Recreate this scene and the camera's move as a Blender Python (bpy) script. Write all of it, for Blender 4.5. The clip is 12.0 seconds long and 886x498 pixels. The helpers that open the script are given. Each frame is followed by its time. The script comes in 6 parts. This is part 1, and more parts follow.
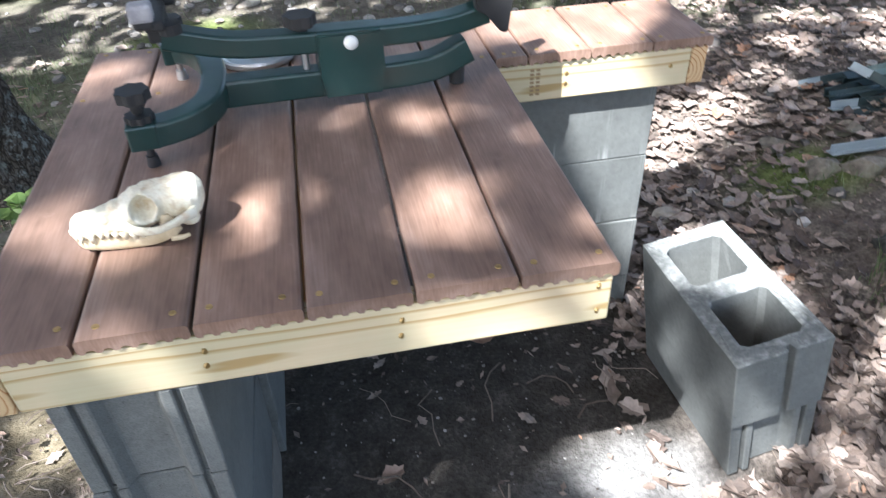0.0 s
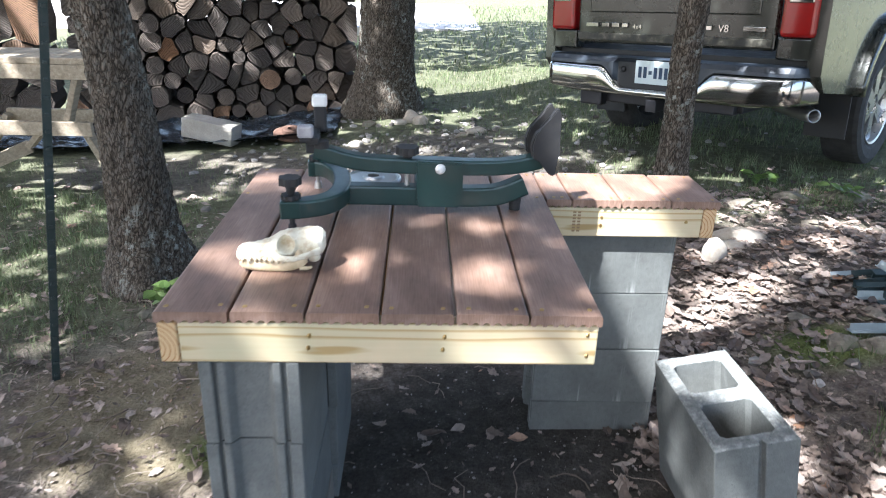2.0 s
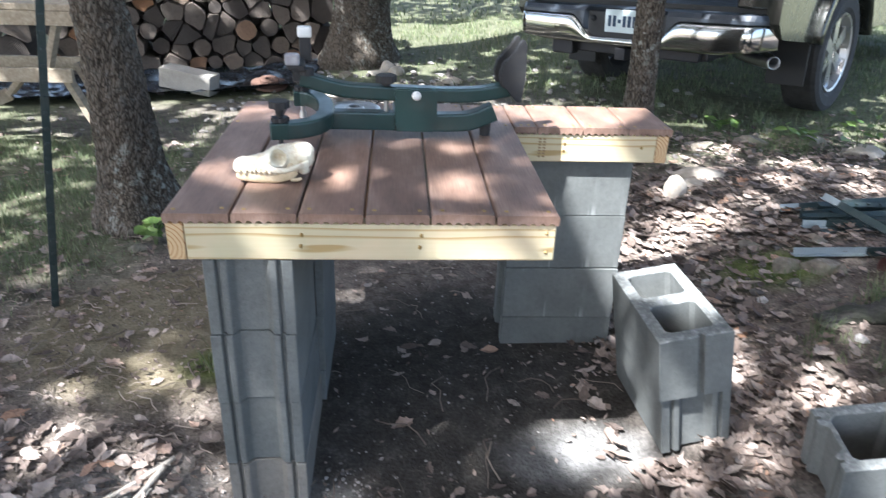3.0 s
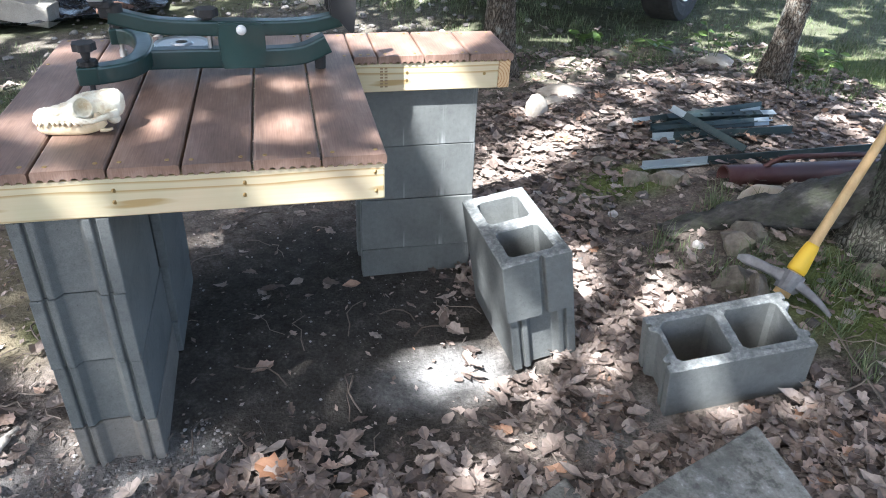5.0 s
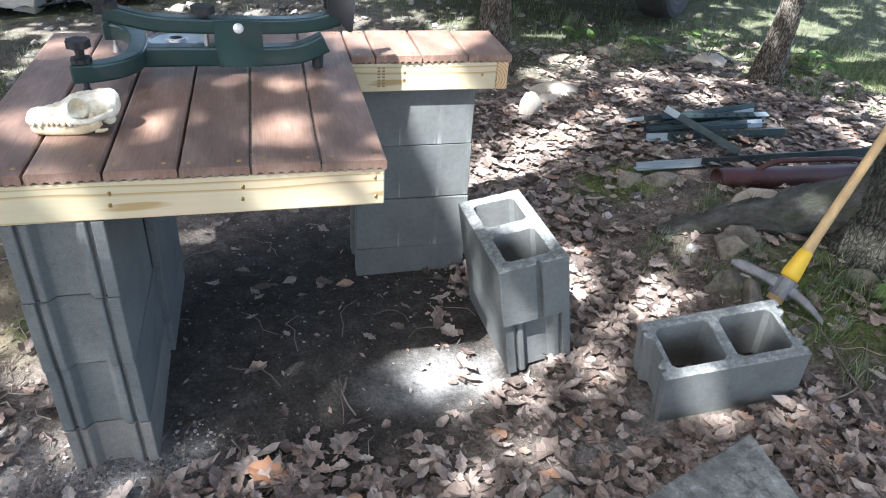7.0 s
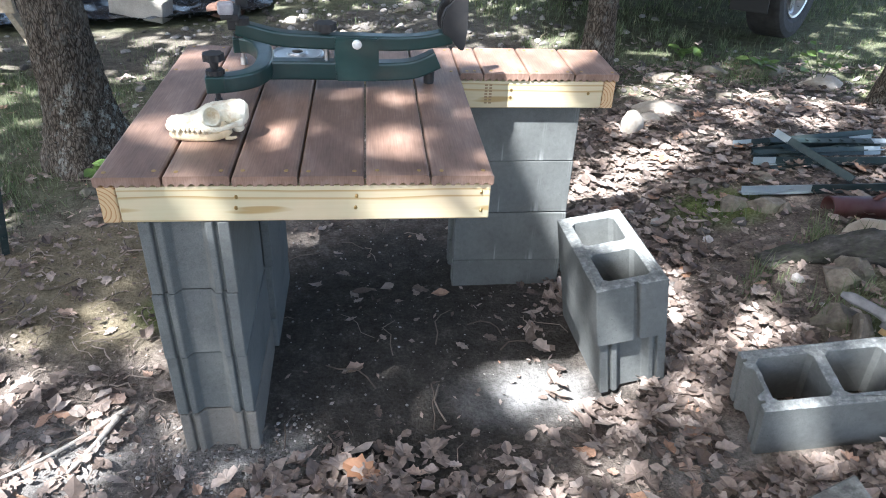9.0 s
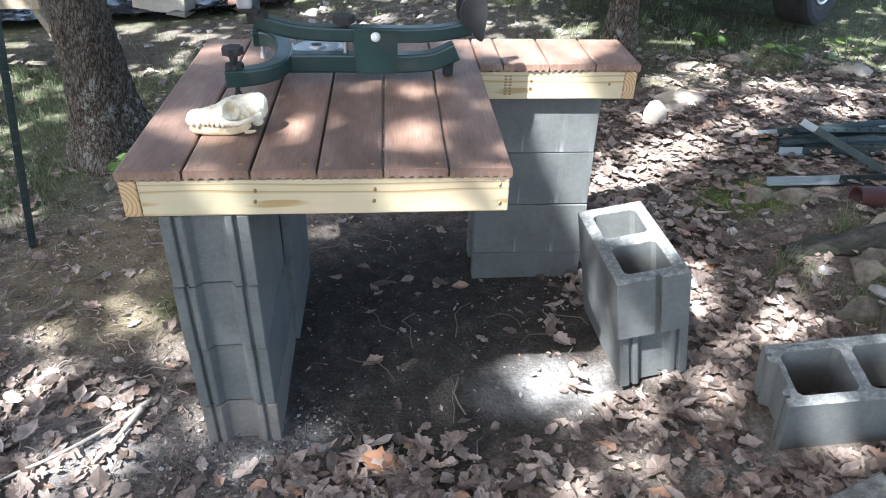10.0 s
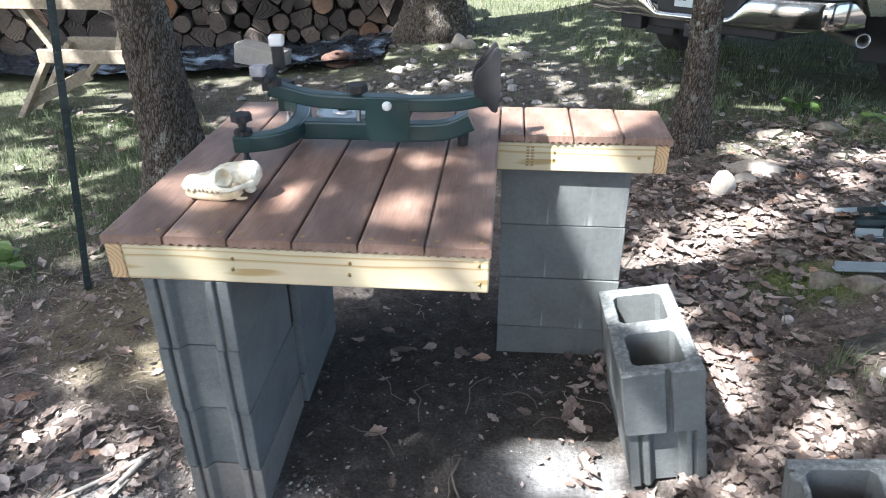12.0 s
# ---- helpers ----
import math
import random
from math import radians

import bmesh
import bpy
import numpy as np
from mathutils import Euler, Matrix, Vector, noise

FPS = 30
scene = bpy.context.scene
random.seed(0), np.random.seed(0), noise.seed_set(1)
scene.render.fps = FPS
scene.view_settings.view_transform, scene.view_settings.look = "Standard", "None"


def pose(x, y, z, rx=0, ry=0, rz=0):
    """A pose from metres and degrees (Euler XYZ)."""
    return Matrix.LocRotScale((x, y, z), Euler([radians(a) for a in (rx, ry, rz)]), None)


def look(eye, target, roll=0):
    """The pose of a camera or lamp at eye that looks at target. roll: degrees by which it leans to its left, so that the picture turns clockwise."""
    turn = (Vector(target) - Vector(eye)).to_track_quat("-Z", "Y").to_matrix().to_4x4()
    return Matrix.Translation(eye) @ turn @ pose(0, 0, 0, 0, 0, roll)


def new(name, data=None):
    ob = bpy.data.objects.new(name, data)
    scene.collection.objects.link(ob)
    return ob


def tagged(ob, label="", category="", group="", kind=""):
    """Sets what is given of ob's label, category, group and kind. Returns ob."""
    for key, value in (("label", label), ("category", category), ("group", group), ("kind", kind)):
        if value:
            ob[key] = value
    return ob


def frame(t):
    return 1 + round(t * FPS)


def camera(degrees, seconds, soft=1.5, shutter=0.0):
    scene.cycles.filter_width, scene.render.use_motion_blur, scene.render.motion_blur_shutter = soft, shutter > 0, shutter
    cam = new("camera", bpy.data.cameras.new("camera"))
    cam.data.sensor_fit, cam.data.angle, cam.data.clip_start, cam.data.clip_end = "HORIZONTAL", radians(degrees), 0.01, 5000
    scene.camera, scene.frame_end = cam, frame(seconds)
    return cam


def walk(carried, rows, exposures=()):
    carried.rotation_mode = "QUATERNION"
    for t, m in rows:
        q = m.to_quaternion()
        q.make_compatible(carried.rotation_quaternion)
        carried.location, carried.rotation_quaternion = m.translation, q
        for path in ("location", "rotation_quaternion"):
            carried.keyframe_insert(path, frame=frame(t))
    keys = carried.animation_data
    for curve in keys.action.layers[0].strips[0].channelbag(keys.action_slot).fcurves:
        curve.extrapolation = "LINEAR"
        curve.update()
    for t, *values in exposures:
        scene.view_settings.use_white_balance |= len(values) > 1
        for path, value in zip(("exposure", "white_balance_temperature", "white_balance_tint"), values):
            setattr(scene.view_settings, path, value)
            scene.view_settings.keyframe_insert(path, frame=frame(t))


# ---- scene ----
cam = camera(64.0, 12.0, soft=1.0, shutter=0.4)
PATH = [
    (0, (0.499, -0.702, 1.442), (0.764, 0.851, 0.208), -2.2),
    (0.5, (0.436, -0.71, 1.465), (0.64, 0.913, 0.314), 1.5),
    (1, (0.549, -0.789, 1.504), (0.377, 0.861, 0.387), 0.3),
    (1.5, (0.581, -0.962, 1.513), (0.426, 0.833, 0.645), -0.3),
    (2, (0.506, -1.211, 1.462), (0.574, 0.633, 0.692), 1.6),
    (2.5, (0.466, -1.345, 1.458), (0.532, 0.47, 0.62), 1.4),
    (3, (0.502, -1.43, 1.428), (0.635, 0.367, 0.56), 2.1),
    (3.5, (0.585, -1.444, 1.433), (0.836, 0.277, 0.446), 3.1),
    (5.5, (0.659, -1.415, 1.475), (1.065, 0.224, 0.403), 2.4),
    (6, (0.656, -1.413, 1.481), (1.049, 0.212, 0.384), 2.4),
    (6.5, (0.644, -1.396, 1.484), (1.073, 0.237, 0.411), 3.9),
    (7, (0.635, -1.387, 1.491), (1.07, 0.242, 0.415), 3.9),
    (9, (0.592, -1.414, 1.517), (0.79, 0.27, 0.456), 2.6),
    (9.5, (0.595, -1.408, 1.513), (0.78, 0.273, 0.446), 1.5),
    (10, (0.6, -1.407, 1.517), (0.736, 0.269, 0.434), 1.4),
    (10.5, (0.602, -1.42, 1.52), (0.718, 0.274, 0.463), 2.1),
    (11, (0.62, -1.4, 1.526), (0.599, 0.325, 0.514), -0.5),
    (11.5, (0.73, -1.364, 1.529), (0.624, 0.376, 0.548), 0.2),
    (12, (0.887, -1.311, 1.544), (0.723, 0.431, 0.576), -0.4),
]
walk(cam, [(t, look(eye, target, roll)) for t, eye, target, roll in PATH], [(0.0, 2.84, 5720, 10), (12.0, 2.84, 5720, 10)])

# ---- light ----
SUN = Vector((0.53, 0.43, -1.0)).normalized()      # the way the sunlight travels
world = bpy.data.worlds.new("sky")
scene.world = world
world.use_nodes = True
wn = world.node_tree
sky = wn.nodes.new("ShaderNodeTexSky")
sky.sky_type = "NISHITA"
sky.sun_disc = False
sky.dust_density, sky.ozone_density = 4.0, 0.3
sky.sun_elevation = math.asin(-SUN.z)
sky.sun_rotation = math.atan2(-SUN.x, -SUN.y)
wn.links.new(sky.outputs[0], wn.nodes["Background"].inputs[0])
wn.nodes["Background"].inputs[1].default_value = 0.098
sun = new("sun", bpy.data.lights.new("sun", "SUN"))
sun.data.energy, sun.data.angle, sun.data.color = 3.6, radians(0.6), (1.0, 0.96, 0.91)
sun.rotation_euler = SUN.to_track_quat("-Z", "Y").to_euler()


# ---- materials ----
def ramp(nt, fac, stops):
    r = nt.nodes.new("ShaderNodeValToRGB")
    while len(r.color_ramp.elements) < len(stops):
        r.color_ramp.elements.new(0.5)
    for e, (p, c) in zip(r.color_ramp.elements, stops):
        e.position, e.color = p, (*c, 1)
    nt.links.new(fac, r.inputs[0])
    return r.outputs[0]


def coords(nt, stretch=(1, 1, 1), kind="Object"):
    tc = nt.nodes.new("ShaderNodeTexCoord")
    mp = nt.nodes.new("ShaderNodeMapping")
    mp.inputs["Scale"].default_value = stretch
    nt.links.new(tc.outputs[kind], mp.inputs[0])
    return mp.outputs[0]


def noisy(nt, co, scale, detail=4.0, rough=0.6, distortion=0.0):
    n = nt.nodes.new("ShaderNodeTexNoise")
    n.inputs["Scale"].default_value, n.inputs["Detail"].default_value = scale, detail
    n.inputs["Roughness"].default_value, n.inputs["Distortion"].default_value = rough, distortion
    nt.links.new(co, n.inputs["Vector"])
    return n.outputs[0]


def blend(nt, a, b, fac, mode="MIX"):
    m = nt.nodes.new("ShaderNodeMix")
    m.data_type, m.blend_type = "RGBA", mode
    for sock, v in ((m.inputs[0], fac), (m.inputs[6], a), (m.inputs[7], b)):
        if hasattr(v, "is_linked"):
            nt.links.new(v, sock)
        elif isinstance(v, tuple):
            sock.default_value = (*v, 1)
        else:
            sock.default_value = v
    return m.outputs[2]


def calc(nt, op, a, b=0.5, clamp=False):
    m = nt.nodes.new("ShaderNodeMath")
    m.operation, m.use_clamp = op, clamp
    for sock, v in ((m.inputs[0], a), (m.inputs[1], b)):
        if hasattr(v, "is_linked"):
            nt.links.new(v, sock)
        else:
            sock.default_value = v
    return m.outputs[0]


def shader(name):
    m = bpy.data.materials.new(name)
    m.use_nodes = True
    return m, m.node_tree, m.node_tree.nodes["Principled BSDF"]


def relief(nt, b, height, strength, distance):
    bp = nt.nodes.new("ShaderNodeBump")
    bp.inputs["Strength"].default_value, bp.inputs["Distance"].default_value = strength, distance
    nt.links.new(height, bp.inputs["Height"])
    nt.links.new(bp.outputs[0], b.inputs["Normal"])


def surface(name, stops, scale=8.0, stretch=(1, 1, 1), rough=(0.6, 0.8), bump=0.3, dist=0.004, fine=60.0, metal=0.0, vary=0.0, island=0.0,
            stains=None, stain_scale=2.0, specular=0.5):
    """A weathered surface: a colour ramp over broad noise, a finer grain, bump, and variation from piece to piece."""
    m, nt, b = shader(name)
    co = coords(nt, stretch)
    broad, grain = noisy(nt, co, scale, 5), noisy(nt, co, fine, 3)
    f = calc(nt, "ADD", calc(nt, "MULTIPLY", broad, 0.7), calc(nt, "MULTIPLY", grain, 0.3))
    c = ramp(nt, f, stops)
    if stains:
        s = ramp(nt, noisy(nt, coords(nt), stain_scale, 6, 0.7), [(0.48, (0, 0, 0)), (0.62, (1, 1, 1))])
        c = blend(nt, c, stains, calc(nt, "MULTIPLY", s, 0.6))
    if vary or island:
        if island:
            src = nt.nodes.new("ShaderNodeNewGeometry").outputs["Random Per Island"]
        else:
            src = nt.nodes.new("ShaderNodeObjectInfo").outputs["Random"]
        k = island or vary
        v = ramp(nt, src, [(0.0, (1 - k,) * 3), (1.0, (1 + k * 0.6, 1 + k * 0.55, 1 + k * 0.5))])
        c = blend(nt, c, v, 1.0, "MULTIPLY")
    nt.links.new(c, b.inputs["Base Color"])
    r = ramp(nt, grain, [(0.3, (rough[0],) * 3), (0.7, (rough[1],) * 3)])
    nt.links.new(r, b.inputs["Roughness"])
    b.inputs["Metallic"].default_value = metal
    b.inputs["Specular IOR Level"].default_value = specular
    if bump:
        relief(nt, b, f, bump, dist)
    return m


def lumber(name, axis, pale, dark, centre):
    """Sawn pine: growth rings round the grain axis, so that ends show arcs and faces show lines."""
    m, nt, b = shader(name)
    tc = nt.nodes.new("ShaderNodeTexCoord")
    mp = nt.nodes.new("ShaderNodeMapping")
    mp.inputs["Location"].default_value = centre
    mp.inputs["Scale"].default_value = [0.11 if i == axis else 1.0 for i in range(3)]
    nt.links.new(tc.outputs["Object"], mp.inputs[0])
    w = nt.nodes.new("ShaderNodeTexWave")
    w.wave_type, w.rings_direction, w.wave_profile = "RINGS", "XYZ"[axis], "SAW"
    w.inputs["Scale"].default_value, w.inputs["Distortion"].default_value = 34.0, 5.0
    w.inputs["Detail"].default_value, w.inputs["Detail Scale"].default_value = 2.0, 0.6
    nt.links.new(mp.outputs[0], w.inputs[0])
    fine = noisy(nt, coords(nt, [4 if i == axis else 220 for i in range(3)]), 1.0, 3)
    c = ramp(nt, w.outputs["Fac"], [(0.0, pale), (0.62, pale), (0.88, dark), (0.94, dark), (1.0, pale)])
    c = blend(nt, c, dark, calc(nt, "MULTIPLY", fine, 0.3))
    tone = ramp(nt, noisy(nt, coords(nt), 5.0, 3), [(0.35, (0.86, 0.9, 0.84)), (0.65, (1.06, 1.0, 0.95))])
    nt.links.new(blend(nt, c, tone, 1.0, "MULTIPLY"), b.inputs["Base Color"])
    b.inputs["Roughness"].default_value = 0.62
    relief(nt, b, fine, 0.2, 0.001)
    return m


def decking():
    """Reddish-brown composite decking: fine lengthwise brushing, pale scuffs, slight tone from board to board."""
    m, nt, b = shader("composite_decking")
    brush = noisy(nt, coords(nt, (330, 9.0, 40)), 1.0, 4)
    broad = noisy(nt, coords(nt, (3, 1.2, 3)), 3.0, 4)
    f = calc(nt, "ADD", calc(nt, "MULTIPLY", brush, 0.3), calc(nt, "MULTIPLY", broad, 0.7))
    c = ramp(nt, f, [(0.36, (0.125, 0.074, 0.050)), (0.52, (0.235, 0.152, 0.110)), (0.66, (0.35, 0.25, 0.195))])
    v = ramp(nt, nt.nodes.new("ShaderNodeObjectInfo").outputs["Random"], [(0.0, (0.86, 0.86, 0.88)), (1.0, (1.1, 1.06, 1.04))])
    c = blend(nt, c, v, 1.0, "MULTIPLY")
    scuff = ramp(nt, noisy(nt, coords(nt, (1, 1, 1)), 22.0, 6, 0.75), [(0.6, (0, 0, 0)), (0.74, (1, 1, 1))])
    c = blend(nt, c, (0.36, 0.27, 0.23), calc(nt, "MULTIPLY", scuff, 0.4))
    nt.links.new(c, b.inputs["Base Color"])
    b.inputs["Roughness"].default_value = 0.47
    relief(nt, b, brush, 0.3, 0.001)
    return m


def concrete(name="concrete_block", base=0.152, warm=False, runs=0.0):
    """Cast block: fine sandy grain, small pits, soft stains; runs adds thin pale lime drips."""
    m, nt, b = shader(name)
    co = coords(nt)
    broad, mid, fine = noisy(nt, co, 5, 5), noisy(nt, co, 60, 4), noisy(nt, co, 420, 2)
    t = (1.08, 1.0, 0.86) if warm else (0.965, 1.0, 0.935)
    lo, hi = [tuple(base * k * x for x in t) for k in (0.78, 1.2)]
    c = ramp(nt, calc(nt, "ADD", calc(nt, "MULTIPLY", broad, 0.65), calc(nt, "MULTIPLY", mid, 0.35)), [(0.35, lo), (0.66, hi)])
    grit = ramp(nt, fine, [(0.3, (0.72, 0.72, 0.72)), (0.5, (1, 1, 1)), (0.75, (1.18, 1.18, 1.16))])
    c = blend(nt, c, grit, 0.8, "MULTIPLY")
    pits = ramp(nt, noisy(nt, co, 130, 2), [(0.24, (0.35, 0.35, 0.35)), (0.31, (1, 1, 1))])
    c = blend(nt, c, pits, 0.8, "MULTIPLY")
    if runs:
        streak = ramp(nt, noisy(nt, coords(nt, (30, 30, 0.7)), 1.0, 3, 0.5, 0.25), [(0.585, (0, 0, 0)), (0.63, (1, 1, 1))])
        patchy = ramp(nt, noisy(nt, coords(nt, (5, 5, 3)), 1.0, 2), [(0.44, (0, 0, 0)), (0.54, (1, 1, 1))])
        c = blend(nt, c, tuple(min(1, base * 2.4 * x) for x in t), calc(nt, "MULTIPLY", calc(nt, "MULTIPLY", streak, patchy), runs))
    v = ramp(nt, nt.nodes.new("ShaderNodeObjectInfo").outputs["Random"], [(0.0, (0.9,) * 3), (1.0, (1.1,) * 3)])
    nt.links.new(blend(nt, c, v, 1.0, "MULTIPLY"), b.inputs["Base Color"])
    b.inputs["Roughness"].default_value = 0.9
    b.inputs["Specular IOR Level"].default_value = 0.25
    relief(nt, b, calc(nt, "ADD", fine, mid), 0.4, 0.002)
    return m


def bark(name, dark, pale, lichen, scale=1.0):
    m, nt, b = shader(name)
    co = coords(nt, (1, 1, 0.36))
    v = nt.nodes.new("ShaderNodeTexVoronoi")
    v.feature = "DISTANCE_TO_EDGE"
    v.inputs["Scale"].default_value = 66 * scale
    wob = noisy(nt, co, 14 * scale, 3)
    mixv = nt.nodes.new("ShaderNodeVectorMath")
    mixv.operation = "MULTIPLY_ADD"
    nt.links.new(wob, mixv.inputs[0])
    mixv.inputs[1].default_value = (0.09, 0.09, 0.09)
    nt.links.new(co, mixv.inputs[2])
    nt.links.new(mixv.outputs[0], v.inputs["Vector"])
    crack = ramp(nt, v.outputs["Distance"], [(0.0, (0, 0, 0)), (0.2, (1, 1, 1))])
    grain = noisy(nt, coords(nt, (1, 1, 0.45)), 42, 6, 0.72)
    h = calc(nt, "ADD", calc(nt, "MULTIPLY", crack, 0.4), calc(nt, "MULTIPLY", grain, 0.85))
    c = ramp(nt, h, [(0.36, tuple(x * 0.22 for x in dark)), (0.66, dark), (1.0, pale)])
    spots = ramp(nt, noisy(nt, coords(nt), 26, 6, 0.8), [(0.52, (0, 0, 0)), (0.6, (1, 1, 1))])
    zone = ramp(nt, noisy(nt, coords(nt, (1, 1, 0.6)), 3.2, 3), [(0.46, (0.12, 0.12, 0.12)), (0.62, (1, 1, 1))])
    c = blend(nt, c, lichen, calc(nt, "MULTIPLY", calc(nt, "MULTIPLY", spots, zone), 0.85))
    nt.links.new(c, b.inputs["Base Color"])
    b.inputs["Roughness"].default_value = 0.92
    b.inputs["Specular IOR Level"].default_value = 0.2
    relief(nt, b, h, 0.9, 0.012)
    return m


def paint(name, col, rough=0.35, metal=0.0, coat=0.0, grime=0.25, bump=0.05):
    m, nt, b = shader(name)
    n = noisy(nt, coords(nt), 9, 6, 0.7)
    dirt = tuple(0.6 * x + 0.4 * y for x, y in zip(col, (0.22, 0.2, 0.17)))
    c = blend(nt, col, dirt, calc(nt, "MULTIPLY", ramp(nt, n, [(0.42, (0, 0, 0)), (0.7, (1, 1, 1))]), grime))
    nt.links.new(c, b.inputs["Base Color"])
    fine = noisy(nt, coords(nt), 140, 2)
    nt.links.new(ramp(nt, n, [(0.3, (rough * 0.8,) * 3), (0.7, (min(1, rough * 1.35),) * 3)]), b.inputs["Roughness"])
    b.inputs["Metallic"].default_value = metal
    b.inputs["Coat Weight"].default_value = coat
    b.inputs["Coat Roughness"].default_value = 0.08
    if bump:
        relief(nt, b, fine, bump, 0.001)
    return m


M_DECK = decking()
M_BEAM_X = lumber("pine_lengthwise", 0, (0.63, 0.555, 0.385), (0.43, 0.30, 0.135), (0.0, 0.075, 0.012))
M_BEAM_Y = lumber("pine_end_grain", 1, (0.62, 0.46, 0.27), (0.36, 0.17, 0.055), (0.034, 0.0, 0.012))
M_BLOCK = concrete()
M_BLOCK_RUNS = concrete("dripped_block", 0.145, False, 0.7)
M_BLOCK_BASE = concrete("stained_base_block", 0.18, True)
M_SLAB = surface("old_slab", [(0.38, (0.11, 0.102, 0.082)), (0.48, (0.215, 0.205, 0.172)), (0.56, (0.265, 0.255, 0.22)), (0.64, (0.42, 0.41, 0.37))], 24, rough=(0.85, 0.97), bump=0.8, dist=0.008, fine=120, stains=(0.08, 0.077, 0.062), stain_scale=7)
M_RIM = surface("rough_pale_rim", [(0.36, (0.12, 0.125, 0.118)), (0.5, (0.18, 0.187, 0.175)), (0.64, (0.30, 0.305, 0.29))], 60, rough=(0.85, 0.97), bump=0.9, dist=0.005, fine=170)
M_BARK = bark("oak_bark", (0.088, 0.070, 0.052), (0.20, 0.172, 0.138), (0.40, 0.42, 0.375))
M_BARK_MOSS = bark("root_bark", (0.07, 0.065, 0.05), (0.15, 0.145, 0.12), (0.16, 0.2, 0.12))
M_BRASS = paint("brass_screw", (0.42, 0.29, 0.12), 0.45, 0.8)
M_DARKSTEEL = paint("dark_steel", (0.05, 0.05, 0.055), 0.45, 0.7)


# ---- building helpers ----
def part(name, bm, material, parent=None, label="", smooth=False):
    """Links a bmesh as one mesh object, under a thing or a part."""
    me = bpy.data.meshes.new(name)
    bmesh.ops.recalc_face_normals(bm, faces=bm.faces)
    bm.to_mesh(me)
    bm.free()
    if smooth:
        me.polygons.foreach_set("use_smooth", [True] * len(me.polygons))
    for mt in (material if isinstance(material, (list, tuple)) else [material]):
        me.materials.append(mt)
    ob = new(name, me)
    if parent:
        ob.parent = parent
    if label:
        tagged(ob, label)
    return ob


def share(name, mesh, parent, m):
    """Another piece on a mesh that exists already."""
    ob = new(name, mesh)
    ob.parent = parent
    ob.matrix_basis = m
    return ob


def thing(name, label, category, at=None, group="", kind=""):
    ob = new(name)
    ob.empty_display_size = 0.1
    if at is not None:
        ob.matrix_basis = at
    return tagged(ob, label, category, group, kind)


def box(bm, lo, hi, bevel=0.0, m=None, seg=2):
    r = bmesh.ops.create_cube(bm, size=1.0)
    size = Vector(hi) - Vector(lo)
    mid = (Vector(hi) + Vector(lo)) / 2
    mat = Matrix.LocRotScale(mid, None, size)
    bmesh.ops.transform(bm, matrix=mat, verts=r["verts"])
    vs = r["verts"]
    if bevel:
        es = list({e for v in vs for e in v.link_edges})
        q = bmesh.ops.bevel(bm, geom=es, offset=bevel, segments=seg, affect="EDGES", profile=0.5)
        vs = list({v for f in q["faces"] for v in f.verts} | {v for v in vs if v.is_valid})
    if m is not None:
        bmesh.ops.transform(bm, matrix=m, verts=vs)
    return vs


def rod(bm, a, b, r1, r2=None, seg=16, caps=True):
    a, b = Vector(a), Vector(b)
    d = b - a
    q = Matrix.Translation((a + b) / 2) @ d.to_track_quat("Z", "Y").to_matrix().to_4x4()
    return bmesh.ops.create_cone(bm, cap_ends=caps, segments=seg, radius1=r1, radius2=r1 if r2 is None else r2, depth=d.length, matrix=q)["verts"]


def prism(bm, outline, y0, y1, axis=1):
    """Extrudes an outline given in the two other axes along one axis."""
    def at(p, t):
        v = list(p)
        v.insert(axis, t)
        return v
    a = [bm.verts.new(at(p, y0)) for p in outline]
    b = [bm.verts.new(at(p, y1)) for p in outline]
    n = len(outline)
    bm.faces.new(a)
    bm.faces.new(b[::-1])
    for i in range(n):
        bm.faces.new((a[i], b[i], b[(i + 1) % n], a[(i + 1) % n]))
    return a + b


def sweep(bm, path, section, up=(0, 0, 1), scales=None):
    """Sweeps a closed section (pairs across, up) along a path of points."""
    rings = []
    path = [Vector(p) for p in path]
    for i, p in enumerate(path):
        d = (path[min(i + 1, len(path) - 1)] - path[max(i - 1, 0)]).normalized()
        side = d.cross(Vector(up)).normalized()
        top = side.cross(d).normalized()
        k = scales[i] if scales else 1.0
        rings.append([bm.verts.new(p + side * (s * k) + top * (t * k)) for s, t in section])
    n = len(section)
    for r0, r1 in zip(rings, rings[1:]):
        for i in range(n):
            bm.faces.new((r0[i], r0[(i + 1) % n], r1[(i + 1) % n], r1[i]))
    bm.faces.new(rings[0][::-1])
    bm.faces.new(rings[-1])
    return rings


def rounded(w, h, r, seg=3):
    pts = []
    for cx, cy, a0 in ((w / 2 - r, h / 2 - r, 0), (-w / 2 + r, h / 2 - r, 90), (-w / 2 + r, -h / 2 + r, 180), (w / 2 - r, -h / 2 + r, 270)):
        for i in range(seg + 1):
            a = radians(a0 + 90 * i / seg)
            pts.append((cx + r * math.cos(a), cy + r * math.sin(a)))
    return pts


def smoothstep(a, b, x):
    t = max(0.0, min(1.0, (x - a) / (b - a)))
    return t * t * (3 - 2 * t)


